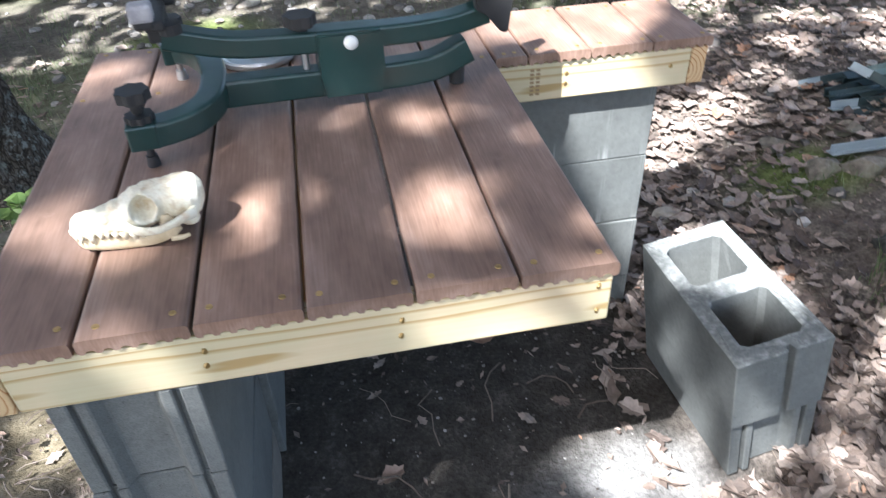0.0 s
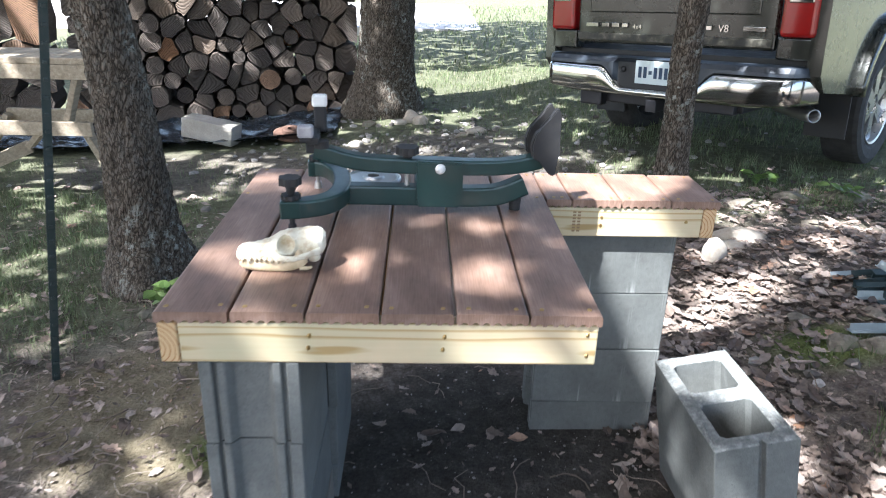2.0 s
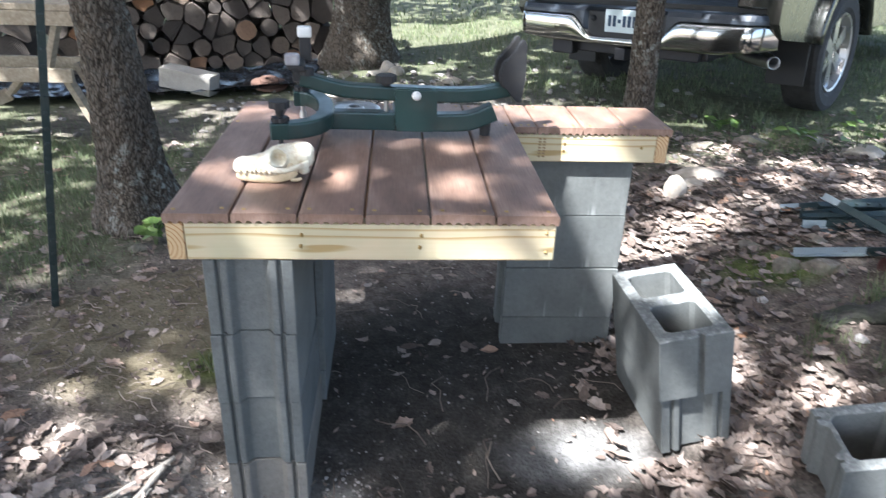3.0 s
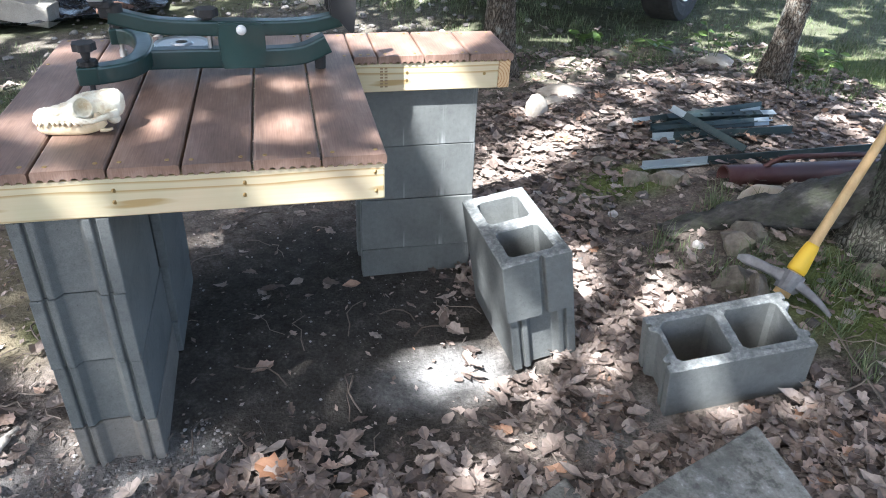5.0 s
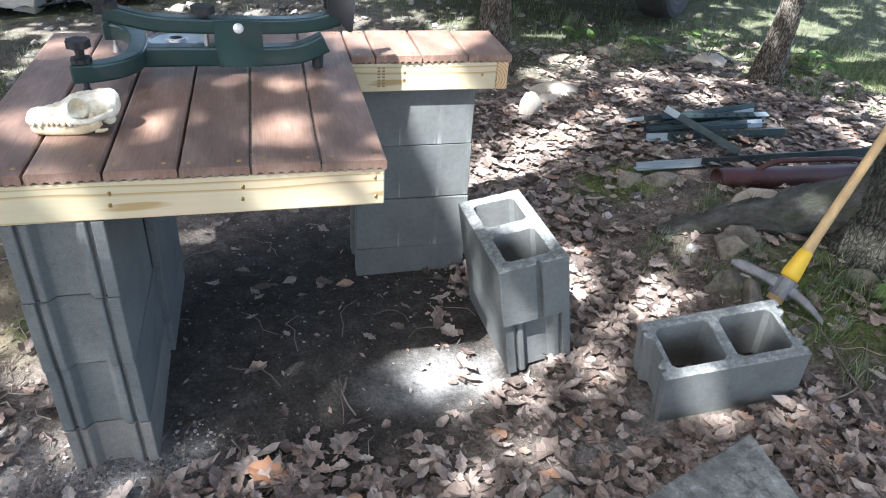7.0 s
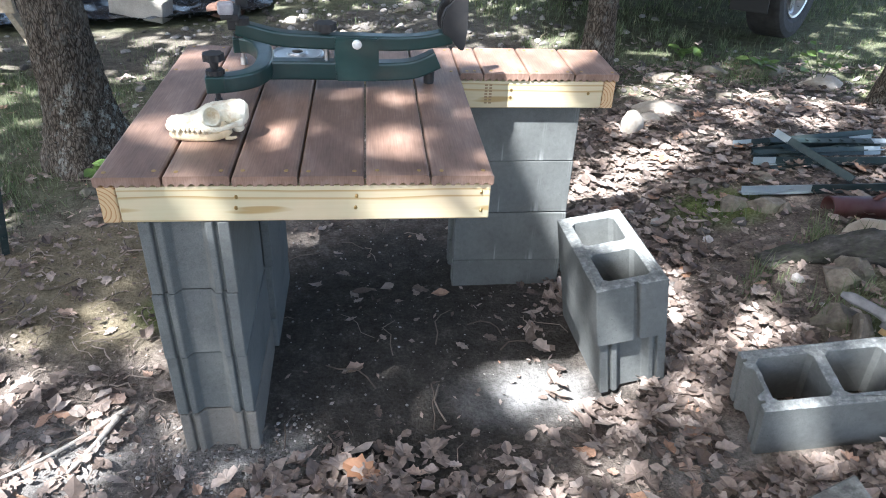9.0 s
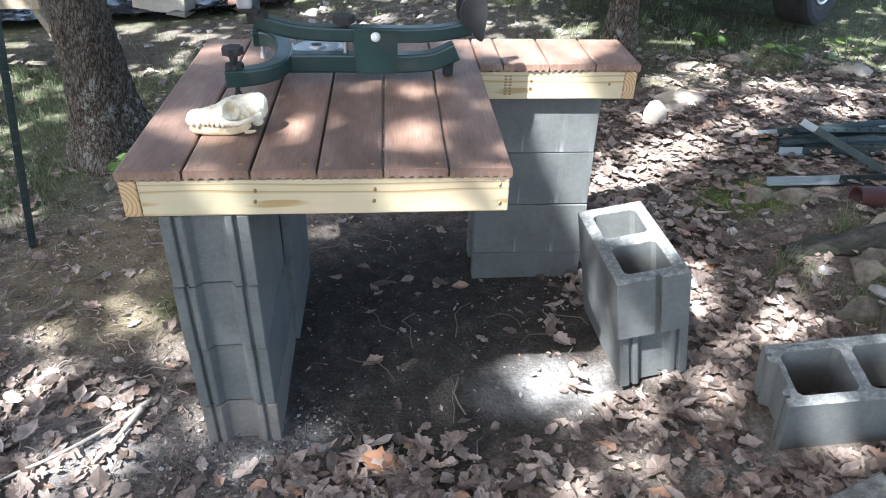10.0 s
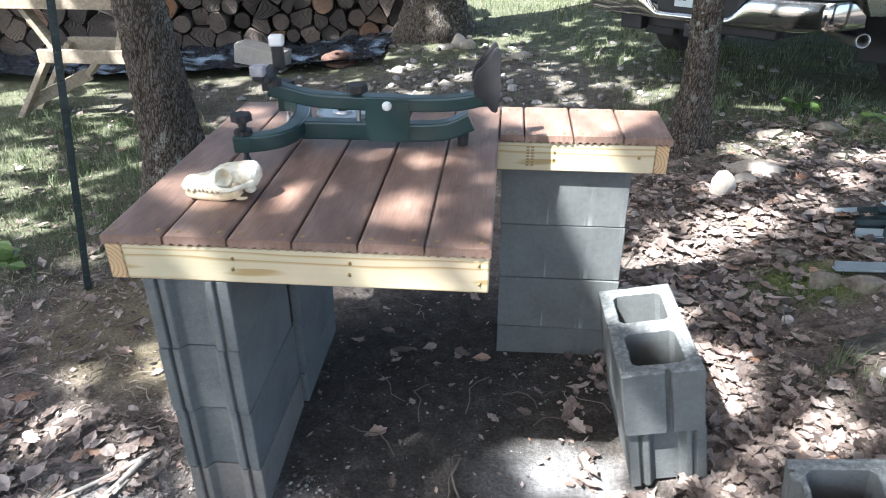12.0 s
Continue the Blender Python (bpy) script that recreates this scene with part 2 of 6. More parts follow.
def curve_points(keys, n):
    """Catmull-Rom through the key points."""
    ks = [Vector(k) for k in keys]
    ks = [2 * ks[0] - ks[1], *ks, 2 * ks[-1] - ks[-2]]
    out = []
    for i in range(1, len(ks) - 2):
        p0, p1, p2, p3 = ks[i - 1:i + 3]
        for j in range(n):
            t = j / n
            out.append(0.5 * (2 * p1 + (p2 - p0) * t + (2 * p0 - 5 * p1 + 4 * p2 - p3) * t * t + (3 * p1 - p0 - 3 * p2 + p3) * t ** 3))
    out.append(ks[-2])
    return out


# ---- ground ----
def gz(x, y):
    """Height of the ground: level at the bench, rising on one side, falling gently on the other."""
    h = 0.19 * smoothstep(1.15, 2.4, x) * (1 - 0.45 * smoothstep(1.5, 3.5, y))
    h -= 0.06 * smoothstep(0.1, 1.3, -x)
    h -= 0.035 * smoothstep(-0.5, 0.05, -y) * (1 - smoothstep(1.0, 1.4, x))
    h -= 0.07 * smoothstep(2.0, 5.0, y) * smoothstep(-1.0, 1.0, -x)
    h += 0.03 * math.exp(-((x - 1.43) ** 2 + (y - 0.2) ** 2) / 0.022)
    h += 0.012 * noise.noise((x * 2.1, y * 2.1, 3.0)) + 0.03 * noise.noise((x * 0.6, y * 0.6, 7.0)) * smoothstep(0.6, 2.0, math.hypot(x - 0.6, y - 0.4))
    return h


def axis_steps(lo, hi, step, far):
    a = list(np.arange(lo, hi + 1e-6, step))
    s, v = step, hi
    while v < far:
        s *= 1.28
        v += s
        a.append(v)
    s, v, left = step, lo, []
    while v > -far:
        s *= 1.28
        v -= s
        left.append(v)
    return left[::-1] + a


def ground_material():
    m, nt, b = shader("woodland_ground")
    geo = nt.nodes.new("ShaderNodeNewGeometry")
    pos = geo.outputs["Position"]
    sep = nt.nodes.new("ShaderNodeSeparateXYZ")
    nt.links.new(pos, sep.inputs[0])
    X, Y = sep.outputs[0], sep.outputs[1]
    n1, n2, n3 = noisy(nt, pos, 1.6, 5, 0.65), noisy(nt, pos, 14, 5, 0.65), noisy(nt, pos, 90, 4, 0.7)
    fine = calc(nt, "ADD", calc(nt, "MULTIPLY", n2, 0.5), calc(nt, "MULTIPLY", n3, 0.5))
    # Bare dirt, its colour also lowered to deepen the shade under the bench.
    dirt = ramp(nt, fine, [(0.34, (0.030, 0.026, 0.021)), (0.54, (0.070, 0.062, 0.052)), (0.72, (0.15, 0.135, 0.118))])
    clay = ramp(nt, fine, [(0.34, (0.10, 0.08, 0.048)), (0.52, (0.19, 0.158, 0.102)), (0.68, (0.29, 0.245, 0.17))])
    litter = ramp(nt, fine, [(0.34, (0.045, 0.037, 0.03)), (0.52, (0.165, 0.136, 0.112)), (0.7, (0.33, 0.285, 0.245))])
    turf = ramp(nt, fine, [(0.32, (0.045, 0.042, 0.026)), (0.5, (0.11, 0.115, 0.068)), (0.68, (0.19, 0.185, 0.125))])

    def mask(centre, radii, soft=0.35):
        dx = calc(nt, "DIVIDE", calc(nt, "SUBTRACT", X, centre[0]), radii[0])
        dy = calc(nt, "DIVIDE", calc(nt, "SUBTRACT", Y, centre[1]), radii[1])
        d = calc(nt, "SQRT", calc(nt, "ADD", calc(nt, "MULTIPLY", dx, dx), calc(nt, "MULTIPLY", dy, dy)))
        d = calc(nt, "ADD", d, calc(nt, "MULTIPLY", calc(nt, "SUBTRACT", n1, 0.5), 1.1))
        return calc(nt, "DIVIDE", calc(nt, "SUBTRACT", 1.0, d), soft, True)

    def over(v, a, b_):
        t = calc(nt, "ADD", v, calc(nt, "MULTIPLY", calc(nt, "SUBTRACT", n1, 0.5), 1.6))
        return calc(nt, "DIVIDE", calc(nt, "SUBTRACT", t, a), b_ - a, True)

    c = blend(nt, litter, turf, over(Y, 2.0, 2.9))
    left_turf = calc(nt, "MULTIPLY", over(calc(nt, "MULTIPLY", X, -1.0), 0.55, 1.0), over(Y, 0.9, 1.4))
    c = blend(nt, c, turf, left_turf)
    stony = ramp(nt, fine, [(0.35, (0.06, 0.052, 0.04)), (0.55, (0.16, 0.14, 0.11)), (0.7, (0.3, 0.28, 0.24))])
    c = blend(nt, c, stony, mask((0.7, 3.9), (1.5, 1.3)))
    c = blend(nt, c, stony, mask((-1.1, 3.9), (1.3, 0.75)))
    c = blend(nt, c, clay, mask((-0.42, 0.85), (0.55, 0.55)))
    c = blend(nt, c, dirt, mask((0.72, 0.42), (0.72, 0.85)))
    # Pale dust at pier and stack; the last two patches whiten sunlit ground.
    dust_and_sun = ramp(nt, fine, [(0.35, (0.14, 0.135, 0.125)), (0.6, (0.34, 0.33, 0.31))])
    for centre, radii in (((0.24, -0.04), (0.26, 0.14)), ((1.46, -0.14), (0.2, 0.16)), ((1.05, 0.16), (0.3, 0.16)), ((-0.25, 0.0), (0.3, 0.25))):
        c = blend(nt, c, dust_and_sun, calc(nt, "MULTIPLY", mask(centre, radii, 0.7), 0.7))
    moss = ramp(nt, fine, [(0.35, (0.045, 0.07, 0.012)), (0.65, (0.17, 0.215, 0.05))])
    for centre, radii in (((2.03, 1.05), (0.26, 0.2)), ((-0.06, 0.62), (0.2, 0.13)), ((2.38, 0.12), (0.42, 0.42)), ((4.1, 2.3), (0.7, 0.6)), ((-0.2, 3.3), (0.5, 0.35))):
        c = blend(nt, c, moss, calc(nt, "MULTIPLY", mask(centre, radii, 0.6), 0.8))
    nt.links.new(c, b.inputs["Base Color"])
    b.inputs["Roughness"].default_value = 0.95
    b.inputs["Specular IOR Level"].default_value = 0.15
    relief(nt, b, fine, 0.8, 0.02)
    return m


def build_ground():
    xs, ys = axis_steps(-3.2, 4.2, 0.05, 900), axis_steps(-2.0, 4.0, 0.05, 900)
    verts = [(x, y, gz(x, y)) for y in ys for x in xs]
    w = len(xs)
    faces = [(j * w + i, j * w + i + 1, (j + 1) * w + i + 1, (j + 1) * w + i) for j in range(len(ys) - 1) for i in range(w - 1)]
    me = bpy.data.meshes.new("ground")
    me.from_pydata(verts, [], faces)
    me.polygons.foreach_set("use_smooth", [True] * len(faces))
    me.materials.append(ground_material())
    tagged(new("ground", me), "dirt toned darker for bench shade, leaf litter and patchy grass on woodland ground", "ground", kind="structure")


build_ground()

# ---- shooting bench ----
TOP, BOARD, THICK, GAP = 0.82, 0.1405, 0.024, 0.0047
DEPTH, EXT_FRONT, EXT_END = 0.972, 0.705, 1.372
bench = thing("shooting_bench", "L-shaped bench of brown composite boards on a pale pine frame", "bench")


def deck_board_mesh(width, y0, y1):
    bm = bmesh.new()
    h, r = width / 2, 0.006
    out = [(-h, -THICK + 0.004), (-h, -r), (-h + r * 0.3, -r * 0.3), (-h + r, 0), (h - r, 0), (h - r * 0.3, -r * 0.3), (h, -r), (h, -THICK + 0.004), (h - 0.004, -THICK)]
    n = max(2, round(width / 0.0225))
    pitch = (width - 0.012) / n
    for i in range(n):
        cx = h - 0.006 - pitch * (i + 0.5)
        rr = pitch * 0.34
        for k in range(5):
            a = math.pi * k / 4
            out.append((cx + rr * math.cos(a), -THICK + rr * 0.8 * math.sin(a)))
    out.append((-h + 0.004, -THICK))
    prism(bm, out, y0, y1)
    return bm


def screw_mesh():
    bm = bmesh.new()
    rod(bm, (0, 0, -0.002), (0, 0, 0.0012), 0.0055, 0.0046, 10)
    box(bm, (-0.0026, -0.0006, 0.0010), (0.0026, 0.0006, 0.0016))
    me = bpy.data.meshes.new("screw")
    bm.to_mesh(me)
    bm.free()
    me.materials.append(M_BRASS)
    return me


SCREW = screw_mesh()
rnd = random.Random(4)


def board(x, width, y0, y1, rows):
    ob = part("deck_board", deck_board_mesh(width, y0, y1), M_DECK, bench)
    ob.location = (x, 0, TOP + rnd.uniform(-0.0012, 0.0008))
    for y in rows:
        for s in (-1, 1):
            share("screw", SCREW, ob, pose(s * (width / 2 - 0.022) + rnd.uniform(-.004, .004), y + rnd.uniform(-.005, .005), 0.0003, 0, 0, rnd.uniform(0, 180)))


for i in range(6):
    board(BOARD / 2 + i * (BOARD + GAP), BOARD, rnd.uniform(-0.002, 0.002), DEPTH + rnd.uniform(-0.003, 0.003), (0.028, 0.72, 0.95))
board(0.866 + 0.004 + 0.036, 0.070, EXT_FRONT, DEPTH, (EXT_FRONT + 0.025, 0.95))
for i in range(3):
    board(0.9455 + BOARD / 2 + i * (BOARD + GAP), BOARD, EXT_FRONT + rnd.uniform(-.002, .002), DEPTH + rnd.uniform(-.003, .003), (EXT_FRONT + 0.025, 0.95))


def beam(name, lo, hi, material, label=""):
    mid = (Vector(lo) + Vector(hi)) / 2
    bm = bmesh.new()
    box(bm, Vector(lo) - mid, Vector(hi) - mid, 0.0035)
    ob = part(name, bm, material, bench, label)
    ob.location = mid
    return ob


ZB, ZT = 0.706, TOP - THICK - 0.0005
front_beam = beam("front_beam", (0.042, 0.004, ZB), (0.862, 0.042, ZT), M_BEAM_X, "pale pine board with screw heads")
beam("side_joist", (0.003, 0.003, ZB), (0.041, 0.962, ZT), M_BEAM_Y, "pine joist with end grain showing")
beam("side_joist", (0.824, 0.043, ZB), (0.862, 0.962, ZT), M_BEAM_Y)
beam("middle_joist", (0.40, 0.043, ZB), (0.438, 0.923, ZT), M_BEAM_Y)
beam("back_beam", (0.042, 0.924, ZB), (0.823, 0.962, ZT), M_BEAM_X)
ext_beam = beam("front_beam", (0.864, EXT_FRONT + 0.005, ZB), (1.331, EXT_FRONT + 0.043, ZT), M_BEAM_X, "pale pine board with a faint mill stamp")
beam("side_joist", (1.332, EXT_FRONT + 0.004, ZB), (1.370, 0.962, ZT), M_BEAM_Y)
beam("back_beam", (0.864, 0.924, ZB), (1.331, 0.962, ZT), M_BEAM_X)
for x, z in ((0.296, 0.768), (0.293, 0.741), (0.56, 0.768), (0.557, 0.739), (0.842, 0.775), (0.844, 0.728)):
    share("screw", SCREW, front_beam, Matrix.Translation(-front_beam.location) @ pose(x, 0.0036, z, 90, 0, 40))
for x, z in ((1.035, 0.766), (1.034, 0.742), (1.285, 0.755)):
    share("screw", SCREW, ext_beam, Matrix.Translation(-ext_beam.location) @ pose(x, EXT_FRONT + 0.0046, z, 90, 0, 10))

M_STAMP = paint("stamp_ink", (0.28, 0.19, 0.10), 0.7)
for i in range(14):
    bm = bmesh.new()
    x, z = 0.955 + 0.014 * (i % 2), 0.724 + 0.0095 * (i // 2)
    box(bm, (x - 0.0045, EXT_FRONT + 0.0044, z - 0.0028), (x + 0.0045, EXT_FRONT + 0.0056, z + 0.0028))
    sb = part("stamp_bar", bm, M_STAMP, ext_beam)
    sb.location = -ext_beam.location


# ---- concrete blocks ----
def block_bm(ends=("ears", "ears"), L=0.397, W=0.2, Hh=0.196, wall=0.031, web=0.030, rim=False):
    """A two-core block along y. Ends: ears (recess between flanges with sash grooves), slot (flat with one groove), flat."""
    def end(kind, s):
        y = s * L / 2
        if kind == "ears":
            e = [(-W / 2, 0), (-0.074, 0), (-0.072, 0.012), (-0.065, 0.012), (-0.063, 0), (-0.048, 0), (-0.034, 0.021), (0.034, 0.021), (0.048, 0), (0.063, 0), (0.065, 0.012), (0.072, 0.012), (0.074, 0), (W / 2, 0)]
        elif kind == "slot":
            e = [(-W / 2, 0), (0.006, 0), (0.008, 0.016), (0.021, 0.016), (0.023, 0), (W / 2, 0)]
        else:
            e = [(-W / 2, 0), (W / 2, 0)]
        return [(x, y - s * d) for x, d in e]
    out = end(ends[0], -1) + end(ends[1], 1)[::-1]
    cy = L / 2 - wall - 0.003
    holes = []
    for a, b in ((-cy, -web / 2), (web / 2, cy)):
        x, r = W / 2 - wall, 0.012
        holes.append([(x - r, a), (x, a + r), (x, b - r), (x - r, b), (-x + r, b), (-x, b - r), (-x, a + r), (-x + r, a)])
    bm = bmesh.new()
    edges = []
    for loop in (out, *holes):
        vs = [bm.verts.new((x, y, 0)) for x, y in loop]
        edges += [bm.edges.new((vs[i], vs[(i + 1) % len(vs)])) for i in range(len(vs))]
    bmesh.ops.triangle_fill(bm, edges=edges, use_beauty=True)
    q = bmesh.ops.extrude_face_region(bm, geom=bm.faces[:])
    bmesh.ops.translate(bm, verts=[v for v in q["geom"] if isinstance(v, bmesh.types.BMVert)], vec=(0, 0, Hh))
    bmesh.ops.recalc_face_normals(bm, faces=bm.faces)
    sharp = [e for e in bm.edges if len(e.link_faces) == 2 and e.calc_face_angle(0) > 0.9 and e.calc_length() > 0.012]
    bmesh.ops.bevel(bm, geom=sharp, offset=0.0022, segments=1, affect="EDGES")
    for v in bm.verts:
        n = noise.noise(v.co * 31) * 0.0012
        v.co += Vector((n, -n, n * 0.6))
    if rim:
        for f in bm.faces:
            if f.calc_center_median().z > Hh - 0.004:
                f.material_index = 1
        edge = [e for e in bm.edges if all(v.co.z > Hh - 0.004 for v in e.verts) and e.calc_length() > 0.03]
        bmesh.ops.subdivide_edges(bm, edges=edge, cuts=9)
        for v in bm.verts:
            if v.co.z > Hh - 0.004:
                k = noise.noise(v.co * 60) + 0.6 * noise.noise(v.co * 140)
                v.co += Vector((k * 0.0022, noise.noise(v.co * 75) * 0.0022, -0.004 * max(0.0, k)))
    return bm


def pier(label, stacks, material):
    p = thing("block_pier", label, "block pier", group="bench piers")
    for (x, y, rz, zs, base) in stacks:
        for i, z in enumerate(zs):
            ob = part("concrete_block", block_bm(), M_BLOCK_BASE if base and i == 0 else material, p)
            ob.matrix_basis = pose(x + rnd.uniform(-.003, .003), y + rnd.uniform(-.003, .003), z, rnd.uniform(-.3, .3), rnd.uniform(-.3, .3), rz + rnd.uniform(-.5, .5))
    return p


COURSES = (-0.109, 0.0885, 0.2865, 0.4845)
pier("stack of grey hollow concrete blocks, ribbed ends out, brown-stained base", [(0.17, 0.206, 0, [z + 0.0235 for z in COURSES], True), (0.187, 0.616, 0, [z + 0.0235 for z in COURSES], False)], M_BLOCK)
pier("stack of grey concrete blocks with pale runs, smooth faces out", [(1.08, 0.838, 90, [z + 0.0235 for z in COURSES], False)], M_BLOCK_RUNS)

stack = thing("block_stack", "two grey hollow concrete blocks stacked leaning on leaf litter", "block stack")
ob = part("concrete_block", block_bm(("ears", "ears")), M_BLOCK, stack)
ob.matrix_basis = pose(1.318, 0.303, 0.239, -0.9, -9.7, 2.1) @ pose(0.006, 0.012, -0.1975, 0, 0, 0.8)
ob = part("concrete_block", block_bm(("slot", "flat"), L=0.405, W=0.203, wall=0.036, web=0.052, rim=True), [M_BLOCK, M_RIM], stack)
ob.matrix_basis = pose(1.318, 0.303, 0.239, -0.9, -9.7, 2.1)

spare = part("concrete_block", block_bm(("ears", "ears"), rim=True), [M_BLOCK, M_RIM])
spare.matrix_basis = pose(1.806, -0.094, 0.113, -10, -9.3, 86.5)
tagged(spare, "single grey hollow concrete block with rough rim on leaf litter", "concrete block")


# ---- trees ----
def leaf_material(name, lo, hi):
    m, nt, b = shader(name)
    rnd_ = nt.nodes.new("ShaderNodeNewGeometry").outputs["Random Per Island"]
    c = ramp(nt, rnd_, [(0.0, lo), (1.0, hi)])
    nt.links.new(c, b.inputs["Base Color"])
    b.inputs["Roughness"].default_value = 0.5
    tr = nt.nodes.new("ShaderNodeBsdfTranslucent")
    nt.links.new(c, tr.inputs[0])
    mx = nt.nodes.new("ShaderNodeMixShader")
    mx.inputs[0].default_value = 0.22
    out = nt.nodes["Material Output"]
    nt.links.new(b.outputs[0], mx.inputs[1])
    nt.links.new(tr.outputs[0], mx.inputs[2])
    nt.links.new(mx.outputs[0], out.inputs[0])
    return m


M_LEAF = leaf_material("oak_leaves", (0.055, 0.072, 0.038), (0.10, 0.12, 0.07))


def trunk_bm(keys, radii, ridge, seed, flare=0.0, seg=84, step=0.022, fine_to=2.0):
    """A trunk along key points (x, y, z), with bark plates, and roots that flare at its foot."""
    bm = bmesh.new()
    pts = curve_points(keys, 12)
    rs = []
    for i in range(len(keys) - 1):
        for j in range(12):
            rs.append(radii[i] + (radii[i + 1] - radii[i]) * j / 12)
    rs.append(radii[-1])
    zs, z = [], keys[0][2]
    while z < keys[-1][2]:
        zs.append(z)
        z += step if z < fine_to else 0.25
    zs.append(keys[-1][2])
    pz = [p.z for p in pts]
    rings = []
    z0 = keys[0][2]
    for z in zs:
        cx, cy, r = np.interp(z, pz, [p.x for p in pts]), np.interp(z, pz, [p.y for p in pts]), np.interp(z, pz, rs)
        ring = []
        foot = math.exp(-max(0, z - z0 - 0.1) / 0.16)
        for k in range(seg):
            a = 2 * math.pi * k / seg
            ca, sa = math.cos(a), math.sin(a)
            rr = r * (1 + 0.06 * noise.noise((ca * 1.5, sa * 1.5, z * 1.2 + seed)))
            rr += flare * foot * (0.45 + 0.9 * max(0, noise.noise((ca * 1.7 + seed, sa * 1.7, seed))))
            q = Vector((ca * r * 46 + seed * 3, sa * r * 46, z * 13.0))
            q += Vector((noise.noise(q * 0.35), noise.noise(q * 0.35 + Vector((9, 0, 0))), 0)) * 1.3
            d = noise.voronoi(q, distance_metric="DISTANCE")[0]
            plate = min(1.0, (d[1] - d[0]) * 2.2)
            rr += ridge * 0.55 * (plate - 0.6) + ridge * 0.5 * noise.noise(q * 1.1) + ridge * 0.4 * noise.noise(q * 3.1)
            ring.append(bm.verts.new((cx + rr * ca, cy + rr * sa, z)))
        rings.append(ring)
    for a, b in zip(rings, rings[1:]):
        for k in range(seg):
            bm.faces.new((a[k], a[(k + 1) % seg], b[(k + 1) % seg], b[k]))
    bm.faces.new(rings[-1])
    bm.faces.new(rings[0][::-1])
    return bm


def limb_bm(start, end, r0, r1, seed):
    bm = bmesh.new()
    s, e = Vector(start), Vector(end)
    g = random.Random(seed)
    keys = [s + (e - s) * t + Vector((g.uniform(-.2, .2), g.uniform(-.2, .2), 0.35 * math.sin(math.pi * t))) * (0 < t < 1) for t in (0, 0.3, 0.65, 1)]
    pts = curve_points(keys, 5)
    n = len(pts)
    sweep(bm, pts, [(math.cos(a), math.sin(a)) for a in [2 * math.pi * i / 9 for i in range(9)]], scales=[r0 + (r1 - r0) * i / (n - 1) for i in range(n)])
    return bm


TREES = {}


def tree(key, label, keys, radii, ridge, seed, flare, limbs, material=None, seg=84, step=0.022, fine_to=2.0):
    t = thing("oak_tree", label, "tree", group="trees round the bench")
    part("trunk", trunk_bm(keys, radii, ridge, seed, flare, seg, step, fine_to), material or M_BARK, t, smooth=True)
    for i, (z, end, r) in enumerate(limbs):
        pts = curve_points(keys, 12)
        p = min(pts, key=lambda q: abs(q.z - z))
        part("limb", limb_bm(p, end, r, 0.02, seed + i), material or M_BARK, t, smooth=True)
    TREES[key] = t
    return t


def gk(x, y, d=-0.06):
    return (x, y, gz(x, y) + d)


tree("post", "leaning oak trunk with ridged lichen-spotted bark and flared foot", [gk(-0.80, 1.95), (-0.785, 1.93, 0.45), (-0.83, 1.93, 1.15), (-1.0, 1.85, 2.6), (-1.3, 1.6, 4.4)], (0.150, 0.134, 0.114, 0.11, 0.08), 0.015, 3.1, 0.15,
     [(2.6, (-3.0, -0.4, 4.2), 0.09), (3.2, (-1.6, -1.5, 4.6), 0.08), (3.6, (0.6, 0.8, 5.0), 0.07), (4.2, (-2.2, 2.8, 5.6), 0.07)])
tree("slim", "slim leaning oak trunk with grey ridged bark", [gk(1.915, 2.6), (1.91, 2.59, 0.5), (1.895, 2.57, 1.25), (1.95, 2.5, 2.6), (2.0, 2.3, 4.2)], (0.105, 0.080, 0.073, 0.066, 0.05), 0.010, 8.4, 0.05,
     [(2.8, (0.6, 0.9, 4.4), 0.05), (3.4, (3.0, 1.6, 4.8), 0.045)], seg=64)
tree("thick", "thick old oak trunk with deeply furrowed bark", [gk(0.12, 5.95), (0.16, 5.95, 0.5), (0.2, 5.95, 1.3), (0.35, 5.9, 3.0), (0.3, 5.6, 5.0)], (0.36, 0.275, 0.255, 0.24, 0.12), 0.022, 5.7, 0.14,
     [(3.0, (-2.0, 3.6, 5.2), 0.11), (3.4, (1.8, 4.0, 5.4), 0.1), (4.0, (0.2, 7.8, 6.2), 0.09)], step=0.03)
tree("far_slim", "slim leaning oak trunk standing in leaf litter", [gk(3.50, 2.2), (3.54, 2.2, 0.5), (3.61, 2.22, 1.2), (3.8, 2.3, 2.8), (3.8, 2.0, 4.2)], (0.082, 0.066, 0.062, 0.055, 0.04), 0.007, 1.9, 0.04,
     [(2.8, (2.2, 0.6, 4.6), 0.05), (3.2, (5.2, 3.4, 4.8), 0.04)], seg=56)
big_root = tree("rooted", "broad oak trunk with a long surface root, dark mossy bark", [gk(2.90, 0.30, -0.1), (2.91, 0.30, 0.5), (2.95, 0.30, 1.3), (3.0, 0.2, 2.8), (2.5, -0.2, 4.6)], (0.29, 0.25, 0.235, 0.22, 0.12), 0.020, 6.6, 0.20,
     [(2.4, (0.4, -1.6, 4.2), 0.1), (2.9, (1.6, -2.8, 4.6), 0.09), (3.2, (4.6, 0.6, 4.8), 0.08)], M_BARK_MOSS)
bm = bmesh.new()
rp = curve_points([(2.95, 0.40, 0.36), (2.72, 0.49, 0.31), (2.50, 0.56, 0.25), (2.26, 0.61, 0.20), (1.99, 0.63, 0.15)], 14)
nr = len(rp)
